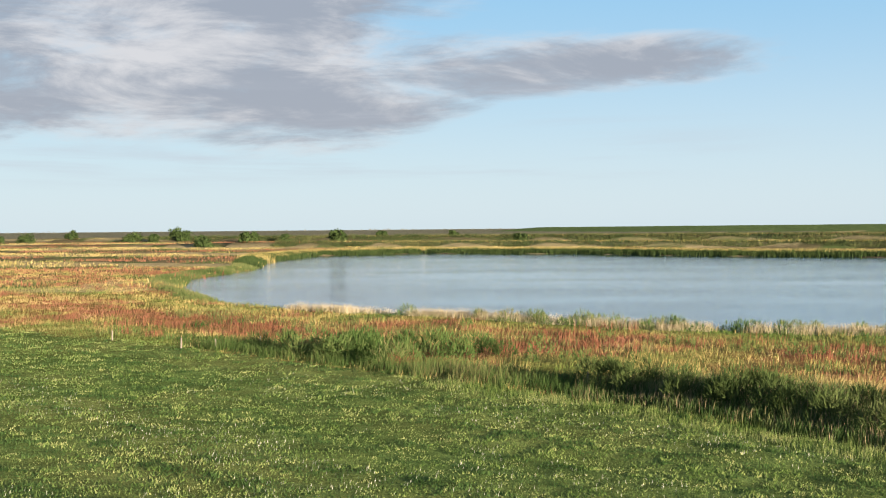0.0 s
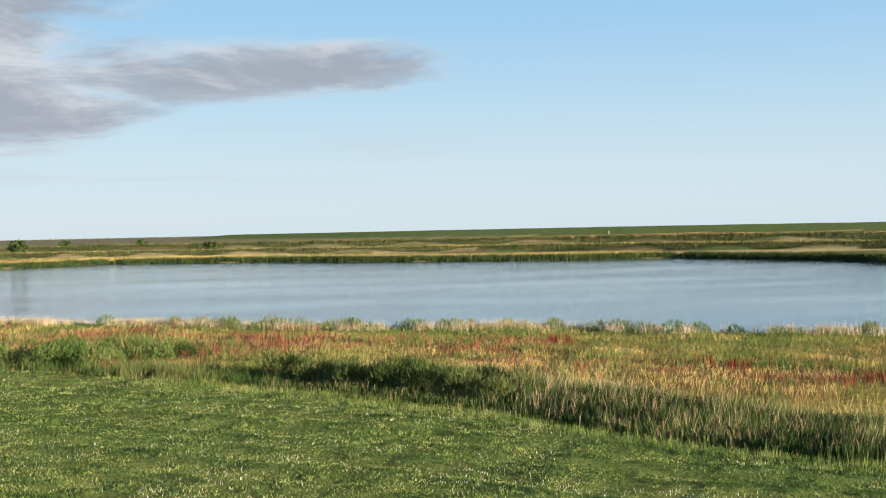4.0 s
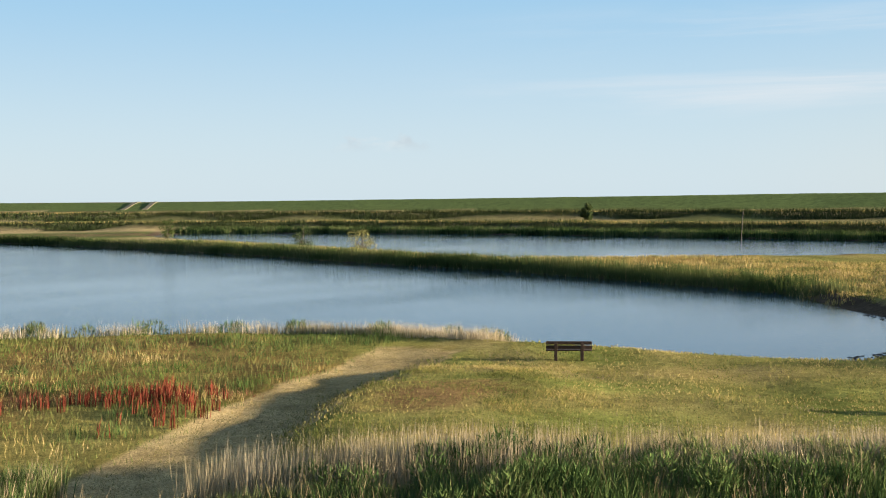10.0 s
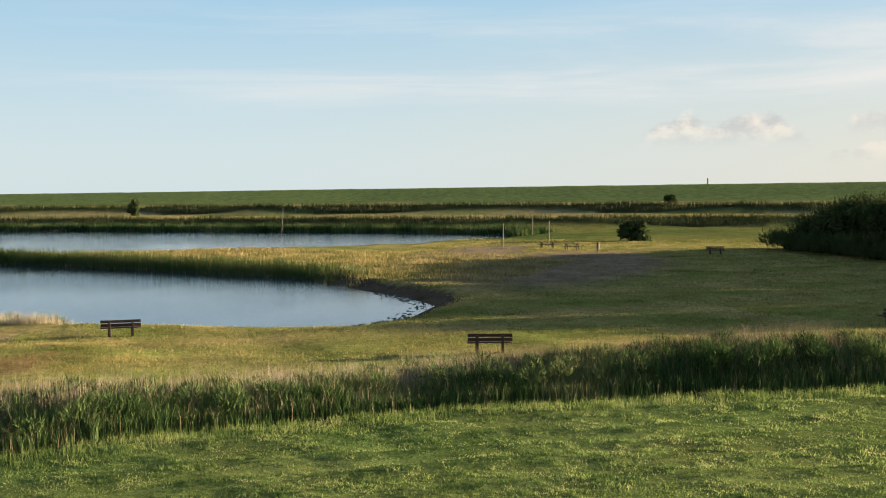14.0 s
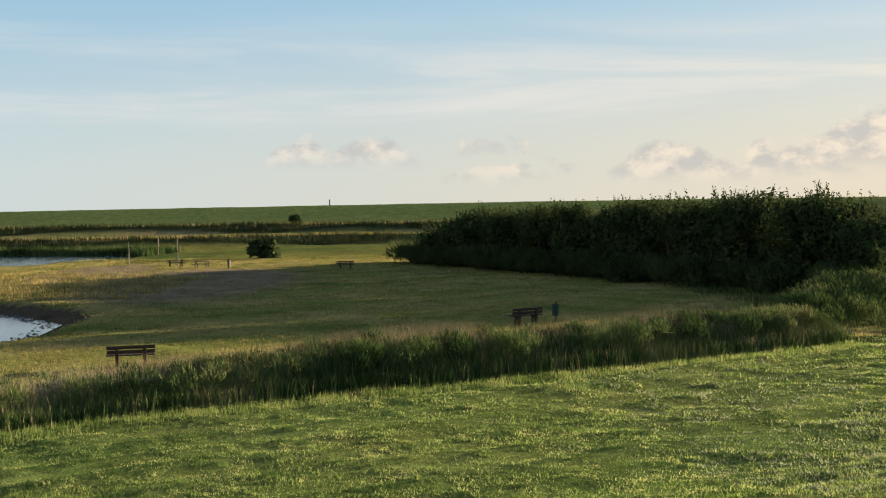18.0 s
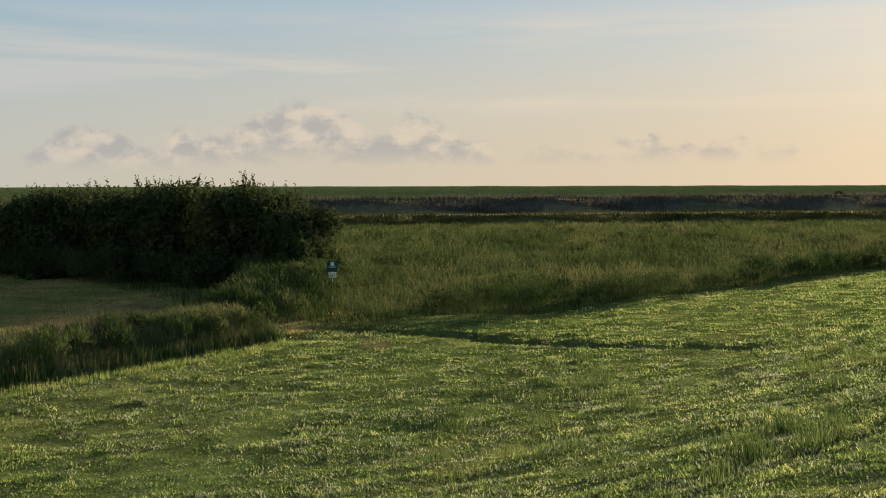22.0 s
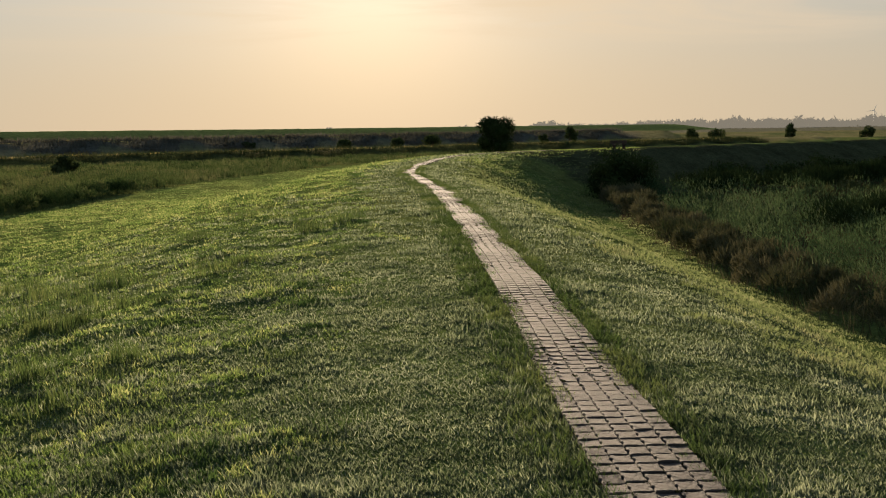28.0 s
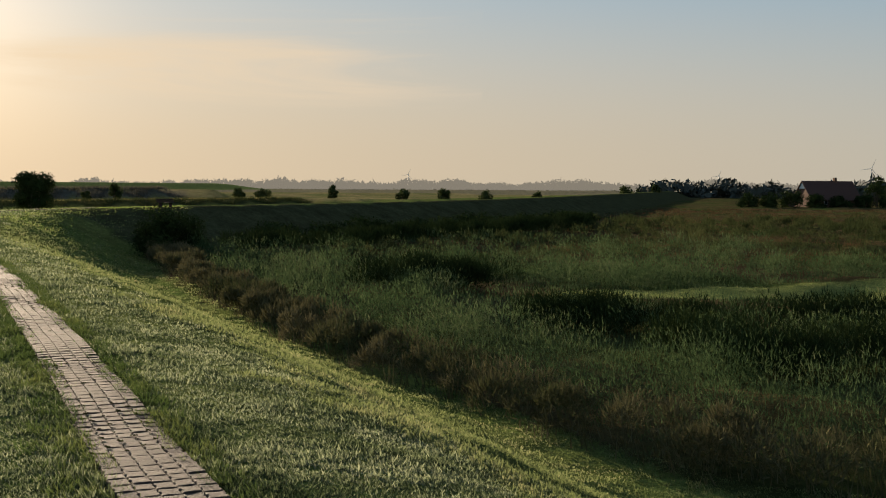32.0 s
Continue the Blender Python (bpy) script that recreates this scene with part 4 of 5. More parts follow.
# red dock in seed
spots = [(rng.uniform(-34, 26), rng.uniform(24, 85)) for i in range(36)] + [(30.8 + rng.normal(0, 1.0), 36.3 + rng.normal(0, 0.9)) for i in range(7)]
spots = [p for p in spots if 2.5 < float(line_distance(TOE, np.array([p[0]]), np.array([p[1]]))[0]) and on_land(np.array([p[0]]), np.array([p[1]]), 3)[0]]
x = np.concatenate([rng.normal(p[0], 1.5 if p[0] < 22 else 0.9, 14) for p in spots])
y = np.concatenate([rng.normal(p[1], 1.3 if p[0] < 22 else 0.8, 14) for p in spots])
keep = on_land(x, y, 1.0) & (line_distance(TOE, x, y) > 1.0) & (line_distance(TRACK, x, y) > 1.8)
pale = keep & (x < 22)
keep &= ~pale
blades("dock_plants", x[keep], y[keep], 0.6, 0.03, 9, M_DOCK, "dark red dock plants in seed", "plants", spread=0.09, lean=0.22)
blades("dock_plants", x[pale], y[pale], 0.6, 0.022, 9, M_DOCK_PALE, "salmon-red dock plants in seed", "plants", spread=0.16, lean=0.2)

# rough meadow beyond the track mouth
x, y = where((48, -300, 235, -20), 90000, lambda x, y: (line_distance(TOE, x, y) > 0.8) & (line_distance(BANK_ONE, x, y) > 0) & (line_distance(MOUTH, x, y) < -1.0))
r = np.hypot(x, y)
keep = rng.random(len(x)) < np.clip((85 / r) ** 1.3, 0.2, 1)
x, y, r = x[keep], y[keep], r[keep]
t = (0.75 + 0.35 * wave(x, y, 11, 2) + 0.15 * wave(x, y, 4)) * (0.7 + 0.3 * ramp(line_distance(TOE, x, y), 0.5, 4))
dark = wave(x, y, 13, 6) + rng.normal(0, 0.4, len(x)) > 0.15
blades("rough_meadow", x[~dark], y[~dark], t[~dark], 0.02 + 0.0004 * r[~dark], 7, M_OLIVE, "rough tall meadow grass and herbs", "grass", spread=0.3, lean=0.45, bend=False)
blades("rough_meadow", x[dark], y[dark], t[dark] * 1.1, 0.02 + 0.0004 * r[dark], 7, M_REED, "rough green reeds and herbs", "reeds", spread=0.3, lean=0.45, bend=False)

# polder on the land side
x, y = where((-150, -330, 32, -14), 110000, lambda x, y: (line_distance(INNER, x, y) < -0.3) & (y < -17) & ~inside(STRIP, x, y))
r = np.hypot(x, y)
keep = rng.random(len(x)) < np.clip((50 / r) ** 1.4, 0.1, 1)
x, y, r = x[keep], y[keep], r[keep]
edge = line_distance(INNER, x, y) > -3.2
brown = ~edge & (wave(x, y, 40, 2) + rng.normal(0, 0.3, len(x)) + 2.4 * ramp(-y, 75, 115) - 1.3 > 0.0)
t = 0.40 + 0.2 * wave(x, y, 8, 1) + 0.1 * wave(x, y, 3, 2) + 0.15 * (line_distance(INNER, x, y) > -3.2)
for m, mat, f, label in ((edge, M_STALK, 1.25, "brown reeds and dead stalks along the foot of the dike"), (brown, M_BROWN, 0.9, "russet reeds of the polder"), (~edge & ~brown, M_POLDER, 1.0, "dark green herbs of the polder")):
    blades("polder_plants", x[m], y[m], t[m] * f, 0.02 + 0.0005 * r[m], 7, mat, label, "plants", spread=0.25, lean=0.5, bend=False)

# shaggy herb mounds of the polder, the brown clumps at its edge and two taller dark banks
x, y = where((-60, -120, 30, -24), 4800, lambda x, y: (line_distance(INNER, x, y) < -1.8) & (line_distance(INNER, x, y) > -46) & ~inside(STRIP, x, y) & ~((x < 1) & (y < -53) & (y > -70)) & (wave(x, y, 12, 3) + 0.5 * wave(x, y, 4, 1) > -0.35))
keep = rng.random(len(x)) < np.clip(45 / np.hypot(x, y), 0.2, 1) * (1 - 0.75 * ramp(-y, 78, 96))
mounds(x[keep], y[keep], rng.uniform(0.8, 1.8, keep.sum()), rng.uniform(0.6, 1.35, keep.sum()), M_POLDER, "dark blue-green mounded herbs of the polder", per=210, leaf=0.065)
x, y = along([p for p in INNER if -100 < p[1] < -20 and p[0] < 30], 190, -2.6, -0.2)
keep = line_distance(INNER, x, y) < -0.2
mounds(x[keep], y[keep], rng.uniform(0.3, 0.7, keep.sum()), rng.uniform(0.6, 1.15, keep.sum()), M_STALK, "clumps of brown dead stalks with pale tips", "stalk_clumps", 0.09, 220)
for line, n, lo, hi, tall in (([(-2.03, -53.21), (-4.12, -51.53), (-9.2, -50.41), (-16.25, -49.62), (-37.31, -49.22)], 170, -0.9, 0.9, 1.1), ([(-6.89, -43.47), (-8.84, -39.18), (-13.9, -38.26), (-27.93, -38.16)], 110, -0.9, 0.9, 1.25), ([(6.2, -65.76), (2.85, -68.46), (-0.56, -70.15)], 40, -1.4, 1.4, 1.45), ([(19.51, -97.05), (12.1, -107.49), (1.49, -132.14), (-14.43, -169.11)], 120, -1.6, 2.4, 1.7)):
    x, y = along(line, n, lo, hi)
    mounds(x, y, rng.uniform(0.8, 1.4, n), tall * rng.uniform(0.75, 1.1, n), M_BUSH, "dense dark bank of taller reeds and scrub", "dark_scrub", 0.09, 260, "scrub")
x, y = where((-80, -200, 18, -92), 420, lambda x, y: line_distance(INNER, x, y) < -3)
mounds(x, y, rng.uniform(0.6, 1.3, len(x)), rng.uniform(0.6, 1.1, len(x)), M_DARK, "scattered dark clumps in the russet reeds", "herb_mounds", 0.08, 130)

x, y = where((-62, -96, 4, -56), 14000, lambda x, y: inside(STRIP, x, y))
blades("strip_grass", x, y, 0.12, 0.045, 5, M_LAND, "mown strip of bright grass in the polder", "grass", spread=0.25, lean=0.9, bend=False)

# shores and banks
x, y = along(POND + POND[:1], 26000, -3.4, -0.1)
keep = on_land(x, y, 0.0) & ~((x > 50) & (y < 46) & (x < 89)) & ~((x < 53) & (y < 110) & (rng.random(len(x)) < 0.72))
x, y = x[keep], y[keep]
r = np.hypot(x, y)
tall = np.where(x < 50, 0.42 + 0.25 * wave(x, y, 9, 1), 0.55 + 0.8 * ramp(r, 75, 120) - 0.5 * ramp(r, 170, 240))
edge_far = r > 215
blades("shore_reeds", x[~edge_far], y[~edge_far], tall[~edge_far], 0.014 + 0.0004 * r[~edge_far], 6, M_OLIVE, "reeds along the edge of the pond", "reeds", spread=0.35, bend=False)
blades("shore_reeds", x[edge_far], y[edge_far], 1.1, 0.12, 5, M_BUSH, "dark reed edge on the far side of the pond", "reeds", spread=0.5, bend=False)
keep = (r > 170) & (y > 236) & (rng.random(len(x)) < 0.8)
blades("shore_grass", x[keep] * 1.03, y[keep] * 1.03, 1.1, 0.16, 5, M_STRAW, "pale straw grass behind the far reed edge", "grass", spread=0.9, bend=False)
x, y = along(POND[3:14], 9000, -3.6, -0.2)
keep = on_land(x, y, 0.1) & (wave(x, y, 11, 2) + 0.5 * wave(x, y, 3, 1) > 0.0)
blades("shore_grass", x[keep], y[keep], rng.uniform(0.5, 0.85, keep.sum()), 0.022, 7, M_PALE, "pale straw tufts along the pond edge", "grass", spread=0.25, lean=0.35, bend=False)
x, y = along(POND_TWO + POND_TWO[:1], 9000, -2.5, -0.1)
keep = on_land(x, y, 0.0) & (x > 175)
blades("shore_reeds", x[keep], y[keep], 1.4, 0.12, 5, M_REED, "reeds along the far edge of the second pond", "reeds", spread=0.5, bend=False)
x, y = where((80, 20, 150, 160), 22000, lambda x, y: (ring_distance(POND, x, y) > -30) & (x > 84))
blades("bank_grass", x, y, 0.35, 0.09, 5, M_STRAW, "pale grass on the bank between the ponds", "grass", spread=0.4, bend=False)
# dark reeds on the bank faces carry the faces' shade in their colour
x, y = along(BANK_ONE, 20000, -5.5, 1)
keep = on_land(x, y)
blades("bank_reeds", x[keep], y[keep], 1.2, 0.10, 5, M_DARK, "dark reed edge of the far bank, shade of its face in the colour", "reeds", spread=0.7, bend=False)
x, y = along(BANK_TWO, 26000, -7, 1)
keep = y > -30
x, y = x[keep], y[keep]
blades("bank_reeds", x, y, 1.5, 0.15, 5, M_DARK, "dark reed edge of the second bank, shade of its face in the colour", "reeds", spread=0.9, bend=False)
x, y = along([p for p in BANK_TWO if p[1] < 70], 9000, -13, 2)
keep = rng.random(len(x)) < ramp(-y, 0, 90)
blades("bank_reeds", x[keep], y[keep], rng.uniform(1.0, 1.9, keep.sum()), 0.22, 5, M_HAZED_REED, "broad reed slope of the second bank, haze put into its grey", "reeds", spread=1.2, bend=False)
for line, lo, hi in ((BANK_ONE, -16, -6), (BANK_TWO, -22, -8)):
    x, y = along(line, 14000, lo, hi)
    keep = (y > -20) | (rng.random(len(x)) < 0.15)
    blades("bank_grass", x[keep], y[keep], 0.5, 0.2, 4, M_STRAW, "pale grass on top of the bank", "grass", spread=0.9, bend=False)
x, y = where((-200, 130, 330, 640), 50000, lambda x, y: (line_distance(CREST, x, y) > 0) & (line_distance(TOE, x, y) > 2) & ((y > 330) | (x < 0)) & (wave(x, y, 38, 3) > -0.2))
m = np.sin(y / 14.0 + 0.02 * x + 1.2 * wave(x, y, 90)) + 0.5 * wave(x, y, 35, 4)
for lo, hi, mat, label, h in ((0.15, 9, M_STRAW, "pale grass strips beyond the pond", 0.5), (-0.3, 0.15, M_DARK, "green reed strips beyond the pond", 0.7), (-9, -0.3, M_RUST, "russet grass strips beyond the pond", 0.5)):
    q = (m > lo) & (m <= hi)
    blades("far_meadow", x[q], y[q], h, 0.2, 5, mat, label, "grass", spread=0.9, bend=False)


# ---- shrubs ----
def leaf_cloud(centre_list, leaf, count):
    """Leaves as small bent quads scattered in lumps: arrays of vertices and triangles."""
    c = np.array([p[:3] for p in centre_list])
    rad = np.array([p[3] for p in centre_list])
    w = rad ** 2
    i = rng.choice(len(c), count, p=w / w.sum())
    d = rng.normal(size=(count, 3))
    d /= np.linalg.norm(d, axis=1)[:, None]
    p = c[i] + d * (rad[i] * rng.uniform(0.55, 1.08, count))[:, None] * np.array([1, 1, 0.85])
    p[:, 2] = np.maximum(p[:, 2], 0.05)
    u = rng.normal(size=(count, 3))
    u /= np.linalg.norm(u, axis=1)[:, None]
    v = np.cross(u, d)
    s = leaf * rng.uniform(0.6, 1.3, count)[:, None]
    verts = np.stack([p - u * s * 0.9, p + v * s * 0.5, p + u * s, p - v * s * 0.5], 1).reshape(-1, 3)
    b = np.arange(count)[:, None] * 4
    return verts, np.concatenate([b + np.array([0, 1, 2]), b + np.array([0, 2, 3])])


def shrub(name, x, y, wide, tall, label, category="shrub", leaves=1500, leaf=0.16, mat=None, trunk=0.25, lumps=16, group="", flat=0.45, shoots=0):
    z = ground_z(x, y)
    top = tagged(new(name), label, category, group)
    top.location = (x, y, z - 0.05)
    bm = bmesh.new()
    stems = 3 if trunk < 0.6 else 1
    lump = []
    for i in range(lumps):
        a, q = rng.uniform(0, 6.283), math.sqrt(rng.random())
        h = trunk * tall + (1 - trunk) * tall * (0.08 + 0.78 * (rng.random() if flat > 0.2 else rng.random() ** 0.7) * (1 - flat * q * q))
        lump.append((math.cos(a) * q * wide * 0.33, math.sin(a) * q * wide * 0.33, h, wide * rng.uniform(0.12, 0.22)))
    for s in range(stems):
        base = Vector((rng.uniform(-0.1, 0.1) * wide, rng.uniform(-0.1, 0.1) * wide, 0))
        for e in lump[s::stems][:5]:
            tip = Vector(e[:3])
            mid = base.lerp(tip, 0.5) + Vector((0, 0, tall * 0.08))
            pts = [base, mid, tip]
            rads = [0.035 * wide ** 0.7, 0.022 * wide ** 0.7, 0.008]
            rings = []
            for p, rad in zip(pts, rads):
                rings.append([bm.verts.new(p + Vector((math.cos(k * 1.2566) * rad, math.sin(k * 1.2566) * rad, 0))) for k in range(5)])
            for r0, r1 in zip(rings, rings[1:]):
                for k in range(5):
                    bm.faces.new((r0[k], r0[(k + 1) % 5], r1[(k + 1) % 5], r1[k]))
    me = bpy.data.meshes.new("trunk")
    bm.to_mesh(me)
    bm.free()
    me.materials.append(M_BARK)
    t = new("trunk", me)
    t.parent = top
    v, f = leaf_cloud(lump, leaf, leaves)
    if shoots:
        # upright twigs standing out of the crown, leafy to the tip
        tops = sorted(lump, key=lambda e: -e[2])[:max(6, lumps // 2)]
        n = shoots * 16
        own = np.repeat(np.arange(shoots), 16)
        foot = np.array([(e[0] + rng.normal(0, e[3] * 0.6), e[1] + rng.normal(0, e[3] * 0.6), e[2] + e[3] * 0.45) for e in (tops[rng.integers(len(tops))] for k in range(shoots))])
        way = np.stack([rng.normal(-0.10, 0.2, shoots), rng.normal(0.12, 0.2, shoots), np.ones(shoots)], 1) * rng.uniform(0.6, 1.35, shoots)[:, None]
        up = np.tile(np.linspace(0, 1, 16), shoots)[:, None]
        p = foot[own] + way[own] * up + rng.normal(0, 0.05, (n, 3))
        uu = way[own] * 0.5 + rng.normal(0, 0.45, (n, 3))
        uu /= np.linalg.norm(uu, axis=1)[:, None]
        vv = np.cross(uu, rng.normal(size=(n, 3)))
        vv /= np.linalg.norm(vv, axis=1)[:, None]
        sz = leaf * (0.85 - 0.4 * up)
        v2 = np.stack([p - uu * sz * 0.9, p + vv * sz * 0.4, p + uu * sz, p - vv * sz * 0.4], 1).reshape(-1, 3)
        b2 = np.arange(n)[:, None] * 4 + len(v)
        v, f = np.concatenate([v, v2]), np.concatenate([f, b2 + np.array([0, 1, 2]), b2 + np.array([0, 2, 3])])
    cr = new("crown", mesh_of("crown", v, f, mat or M_LEAF))
    cr.parent = top
    return top


# ---- the thicket and other shrubs ----
for i in range(24):
    u = i / 23
    hx, hy = 139 - 61.0 * u, -1 - 29.0 * u
    tall = float(np.interp(u, [0, 0.05, 0.1, 0.2, 0.38, 0.54, 0.77, 0.86, 0.94, 1.0], [1.8, 3.2, 4.6, 6.0, 6.6, 6.9, 7.1, 7.6, 7.3, 6.0]))
    shrub("hedge_shrub", hx + rng.uniform(-0.6, 0.6), hy + rng.uniform(-1.2, 1.2), 4.0 + 3.6 * min(1, u * 8), tall + rng.uniform(-0.3, 0.3), "dark leafy shrub of the tall thicket", leaves=5600, leaf=0.23, lumps=36, trunk=0.0, group="shrubs of the thicket", flat=0.12, shoots=34)
for hx, hy, w, h in ((79.5, -30.5, 5, 7.0), (82.5, -32, 5, 7.0), (78, -32.5, 5, 6.8), (76, -30.2, 4.4, 5.6), (74.2, -29.4, 3.8, 4.2), (80, -25.5, 5, 2.6), (87, -22.5, 5, 3.0), (96, -17.5, 5, 3.0)):
    shrub("hedge_shrub", hx, hy, w, h, "low leafy shrub at the end of the thicket", leaves=5000, leaf=0.18, lumps=24, trunk=0.0, group="shrubs of the thicket", flat=0.3, shoots=8)
x, y = along([(137, 1.5), (108, -12.5), (80, -25.5), (73, -29)], 260, -1.6, 1.6)
mounds(x, y, rng.uniform(0.8, 1.5, 260), rng.uniform(1.0, 2.0, 260), M_LEAF, "dense low leaves at the foot of the thicket", "thicket_edge", 0.10, 130, "shrub")
# filler added inside the thicket to hide the lit ground behind it
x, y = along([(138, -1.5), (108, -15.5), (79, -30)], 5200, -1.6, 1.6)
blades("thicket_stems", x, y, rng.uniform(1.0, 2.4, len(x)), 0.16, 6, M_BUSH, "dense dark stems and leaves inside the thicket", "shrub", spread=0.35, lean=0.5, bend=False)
# leaf mounds added out of sight behind the thicket to stop sun leaking through
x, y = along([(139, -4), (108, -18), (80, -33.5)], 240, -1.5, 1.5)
mounds(x, y, rng.uniform(1.0, 1.7, 240), rng.uniform(1.6, 2.8, 240), M_BUSH, "leaf mounds added behind the thicket to block low sun", "thicket_edge", 0.14, 160, "shrub")
x, y = where((50, -120, 150, -24), 1500, lambda x, y: (line_distance(TOE, x, y) > 0.8) & (line_distance(MOUTH, x, y) < -2.0) & (wave(x, y, 14, 3) + 0.6 * wave(x, y, 5, 1) > -0.1) & (np.hypot(x - 110, y + 14) > 22))
mounds(x, y, rng.uniform(0.6, 1.5, len(x)), rng.uniform(0.55, 1.25, len(x)), M_OLIVE, "olive clumps of herbs in the rough meadow", "herb_mounds", 0.08, 110)
x, y = along([p for p in TOE if p[0] > 50 and -140 < p[1] < -26], 170, 0.4, 3.2)
mounds(x, y, rng.uniform(0.5, 1.0, 170), rng.uniform(0.7, 1.3, 170), M_REED, "dark green reed edge of the rough meadow", "reed_edge", 0.06, 240, "reeds")
x, y = along([(60, -21.5), (64, -24.5), (69, -27), (76, -29.5)], 150, -2.2, 2.2)
mounds(x, y, rng.uniform(0.7, 1.3, 150), rng.uniform(0.9, 1.5, 150) * (0.75 + 0.5 * ramp(x, 60, 70)), M_REED, "mound of dark green reeds and herbs in front of the thicket", "reed_mound", 0.075, 420, "reeds")
for bx, by, w, h, mat, label in ((142, 172, 3.4, 4.3, M_HERB, "slim green bush on the bank between the ponds"), (147.3, 143.8, 4.0, 4.8, M_LEAF, "dark green bush on the bank between the ponds"), (136, 121, 5.0, 4.5, M_WILLOW, "pale yellow-green willow bush on the bank between the ponds")):
    shrub("bush", bx, by, w, h, label, leaves=900, mat=mat, trunk=0.0)
shrub("tree", 96.76, -256.9, 9.6, 9.4, "round dark tree beyond the bend of the dike", "tree", leaves=9500, leaf=0.3, trunk=0.06, lumps=36, flat=0.18, mat=M_BUSH)
shrub("bush", 25.56, -97.71, 6.6, 4.6, "round dark bush at the foot of the dike", leaves=13000, leaf=0.13, trunk=0.0, lumps=54, flat=0.35, mat=M_BUSH)
for i in range(12):
    u = i / 11
    shrub("low_bush", 19.71 - 34.17 * u + rng.uniform(-1, 1), -118.07 - 68.07 * u + rng.uniform(-2, 2), 6.0, 2.0 + rng.uniform(-0.4, 0.5), "low dark bush along the foot of the dike", leaves=1800, leaf=0.2, trunk=0.0, lumps=20, group="bushes along the dike", flat=0.2, mat=M_BUSH)
# scattered bushes: beyond the pond's far end, on the banks, on the southern flats
for bx, by, w, h in ((-142, 640, 11, 9), (-38, 440, 8, 7), (-140, 545, 12, 7), (-128, 540, 9, 6), (-118, 548, 8, 6), (-84, 425, 10, 6), (-70, 430, 7, 5), (-80, 508, 9, 6), (-68, 520, 7, 5),
                     (-175, 570, 9, 6), (-186, 540, 12, 6), (-206, 560, 9, 5), (-44, 520, 8, 5), (-150, 700, 12, 7), (-30, 600, 8, 5), (30, 470, 7, 5), (5, 560, 7, 5)):
    shrub("bush", bx, by, w * 0.9, h * 0.72, "dark bush on the flat land beyond the pond", leaves=1200, leaf=0.5, trunk=0.0, lumps=18, group="bushes beyond the pond", flat=0.3, mat=M_BUSH)
for az, r, w, h in ((-58.8, 330, 6, 8.5), (-82.7, 160, 7, 5), (-84.3, 330, 6, 5), (-115.0, 420, 8, 5), (-122.5, 400, 9, 4), (-124.0, 410, 9, 3.5), (-136.8, 390, 10, 5.5), (-139.4, 205, 7, 4.6), (-140.2, 400, 6, 4), (-143.2, 410, 6, 4),
                    (-147.7, 390, 7, 4), (-152.2, 380, 8, 4.5), (-154.7, 400, 9, 5), (-156.3, 410, 11, 6), (-162.9, 400, 9, 8.5), (-161.6, 410, 6, 5), (-168.5, 470, 10, 7), (-169.7, 480, 12, 7), (-172.9, 480, 9, 10), (-176.2, 500, 9, 7), (181.8, 520, 10, 7), (179.8, 520, 12, 8), (177.3, 540, 9, 7), (173.3, 560, 12, 8), (171.8, 580, 8, 6)):
    a = radians(az)
    shrub("bush", -math.sin(a) * r, math.cos(a) * r, w * 0.7, h * 0.6, "dark bush on the far flats", leaves=1000, leaf=0.5, trunk=0.0, lumps=16, group="bushes on the far flats", flat=0.3)


def woods(name, a0, a1, r0, r1, tall, n, label, mat=None):
    """A far wood: crowns of many heights in a row, one mass."""
    lump = []
    for i in range(n):
        a, r = radians(a0 + (a1 - a0) * (i + rng.random()) / n), rng.uniform(r0, r1)
        h = tall * rng.uniform(0.7, 1.0) * (0.75 + 0.16 * math.sin(i * 0.11) + 0.1 * math.sin(i * 0.37))
        for k in range(3):
            lump.append((-math.sin(a) * r + rng.uniform(-6, 6), math.cos(a) * r + rng.uniform(-6, 6), h * (0.15 + 0.25 * k), h * rng.uniform(0.4, 0.6)))
    v, f = leaf_cloud(lump, tall * 0.2, n * 55)
    v[:, 2] -= 0.6
    return tagged(new(name, mesh_of(name, v, f, mat or M_FAR)), label, "woods", kind="structure" if mat else "stuff")


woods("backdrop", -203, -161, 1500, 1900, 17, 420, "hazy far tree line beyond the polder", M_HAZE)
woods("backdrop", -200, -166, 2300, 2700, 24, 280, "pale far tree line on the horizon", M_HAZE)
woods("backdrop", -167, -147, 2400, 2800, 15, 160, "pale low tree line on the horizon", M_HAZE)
woods("far_woods", -209, -187.2, 700, 850, 14, 150, "dark wood behind the farmhouse")
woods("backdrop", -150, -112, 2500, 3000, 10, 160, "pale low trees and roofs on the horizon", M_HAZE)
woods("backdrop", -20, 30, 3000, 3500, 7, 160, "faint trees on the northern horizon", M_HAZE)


# ---- made things ----
def part(name, bm, mat, parent, label=""):
    me = bpy.data.meshes.new(name)
    bm.to_mesh(me)
    bm.free()
    me.materials.append(mat)
    ob = new(name, me)
    ob.parent = parent
    return tagged(ob, label)


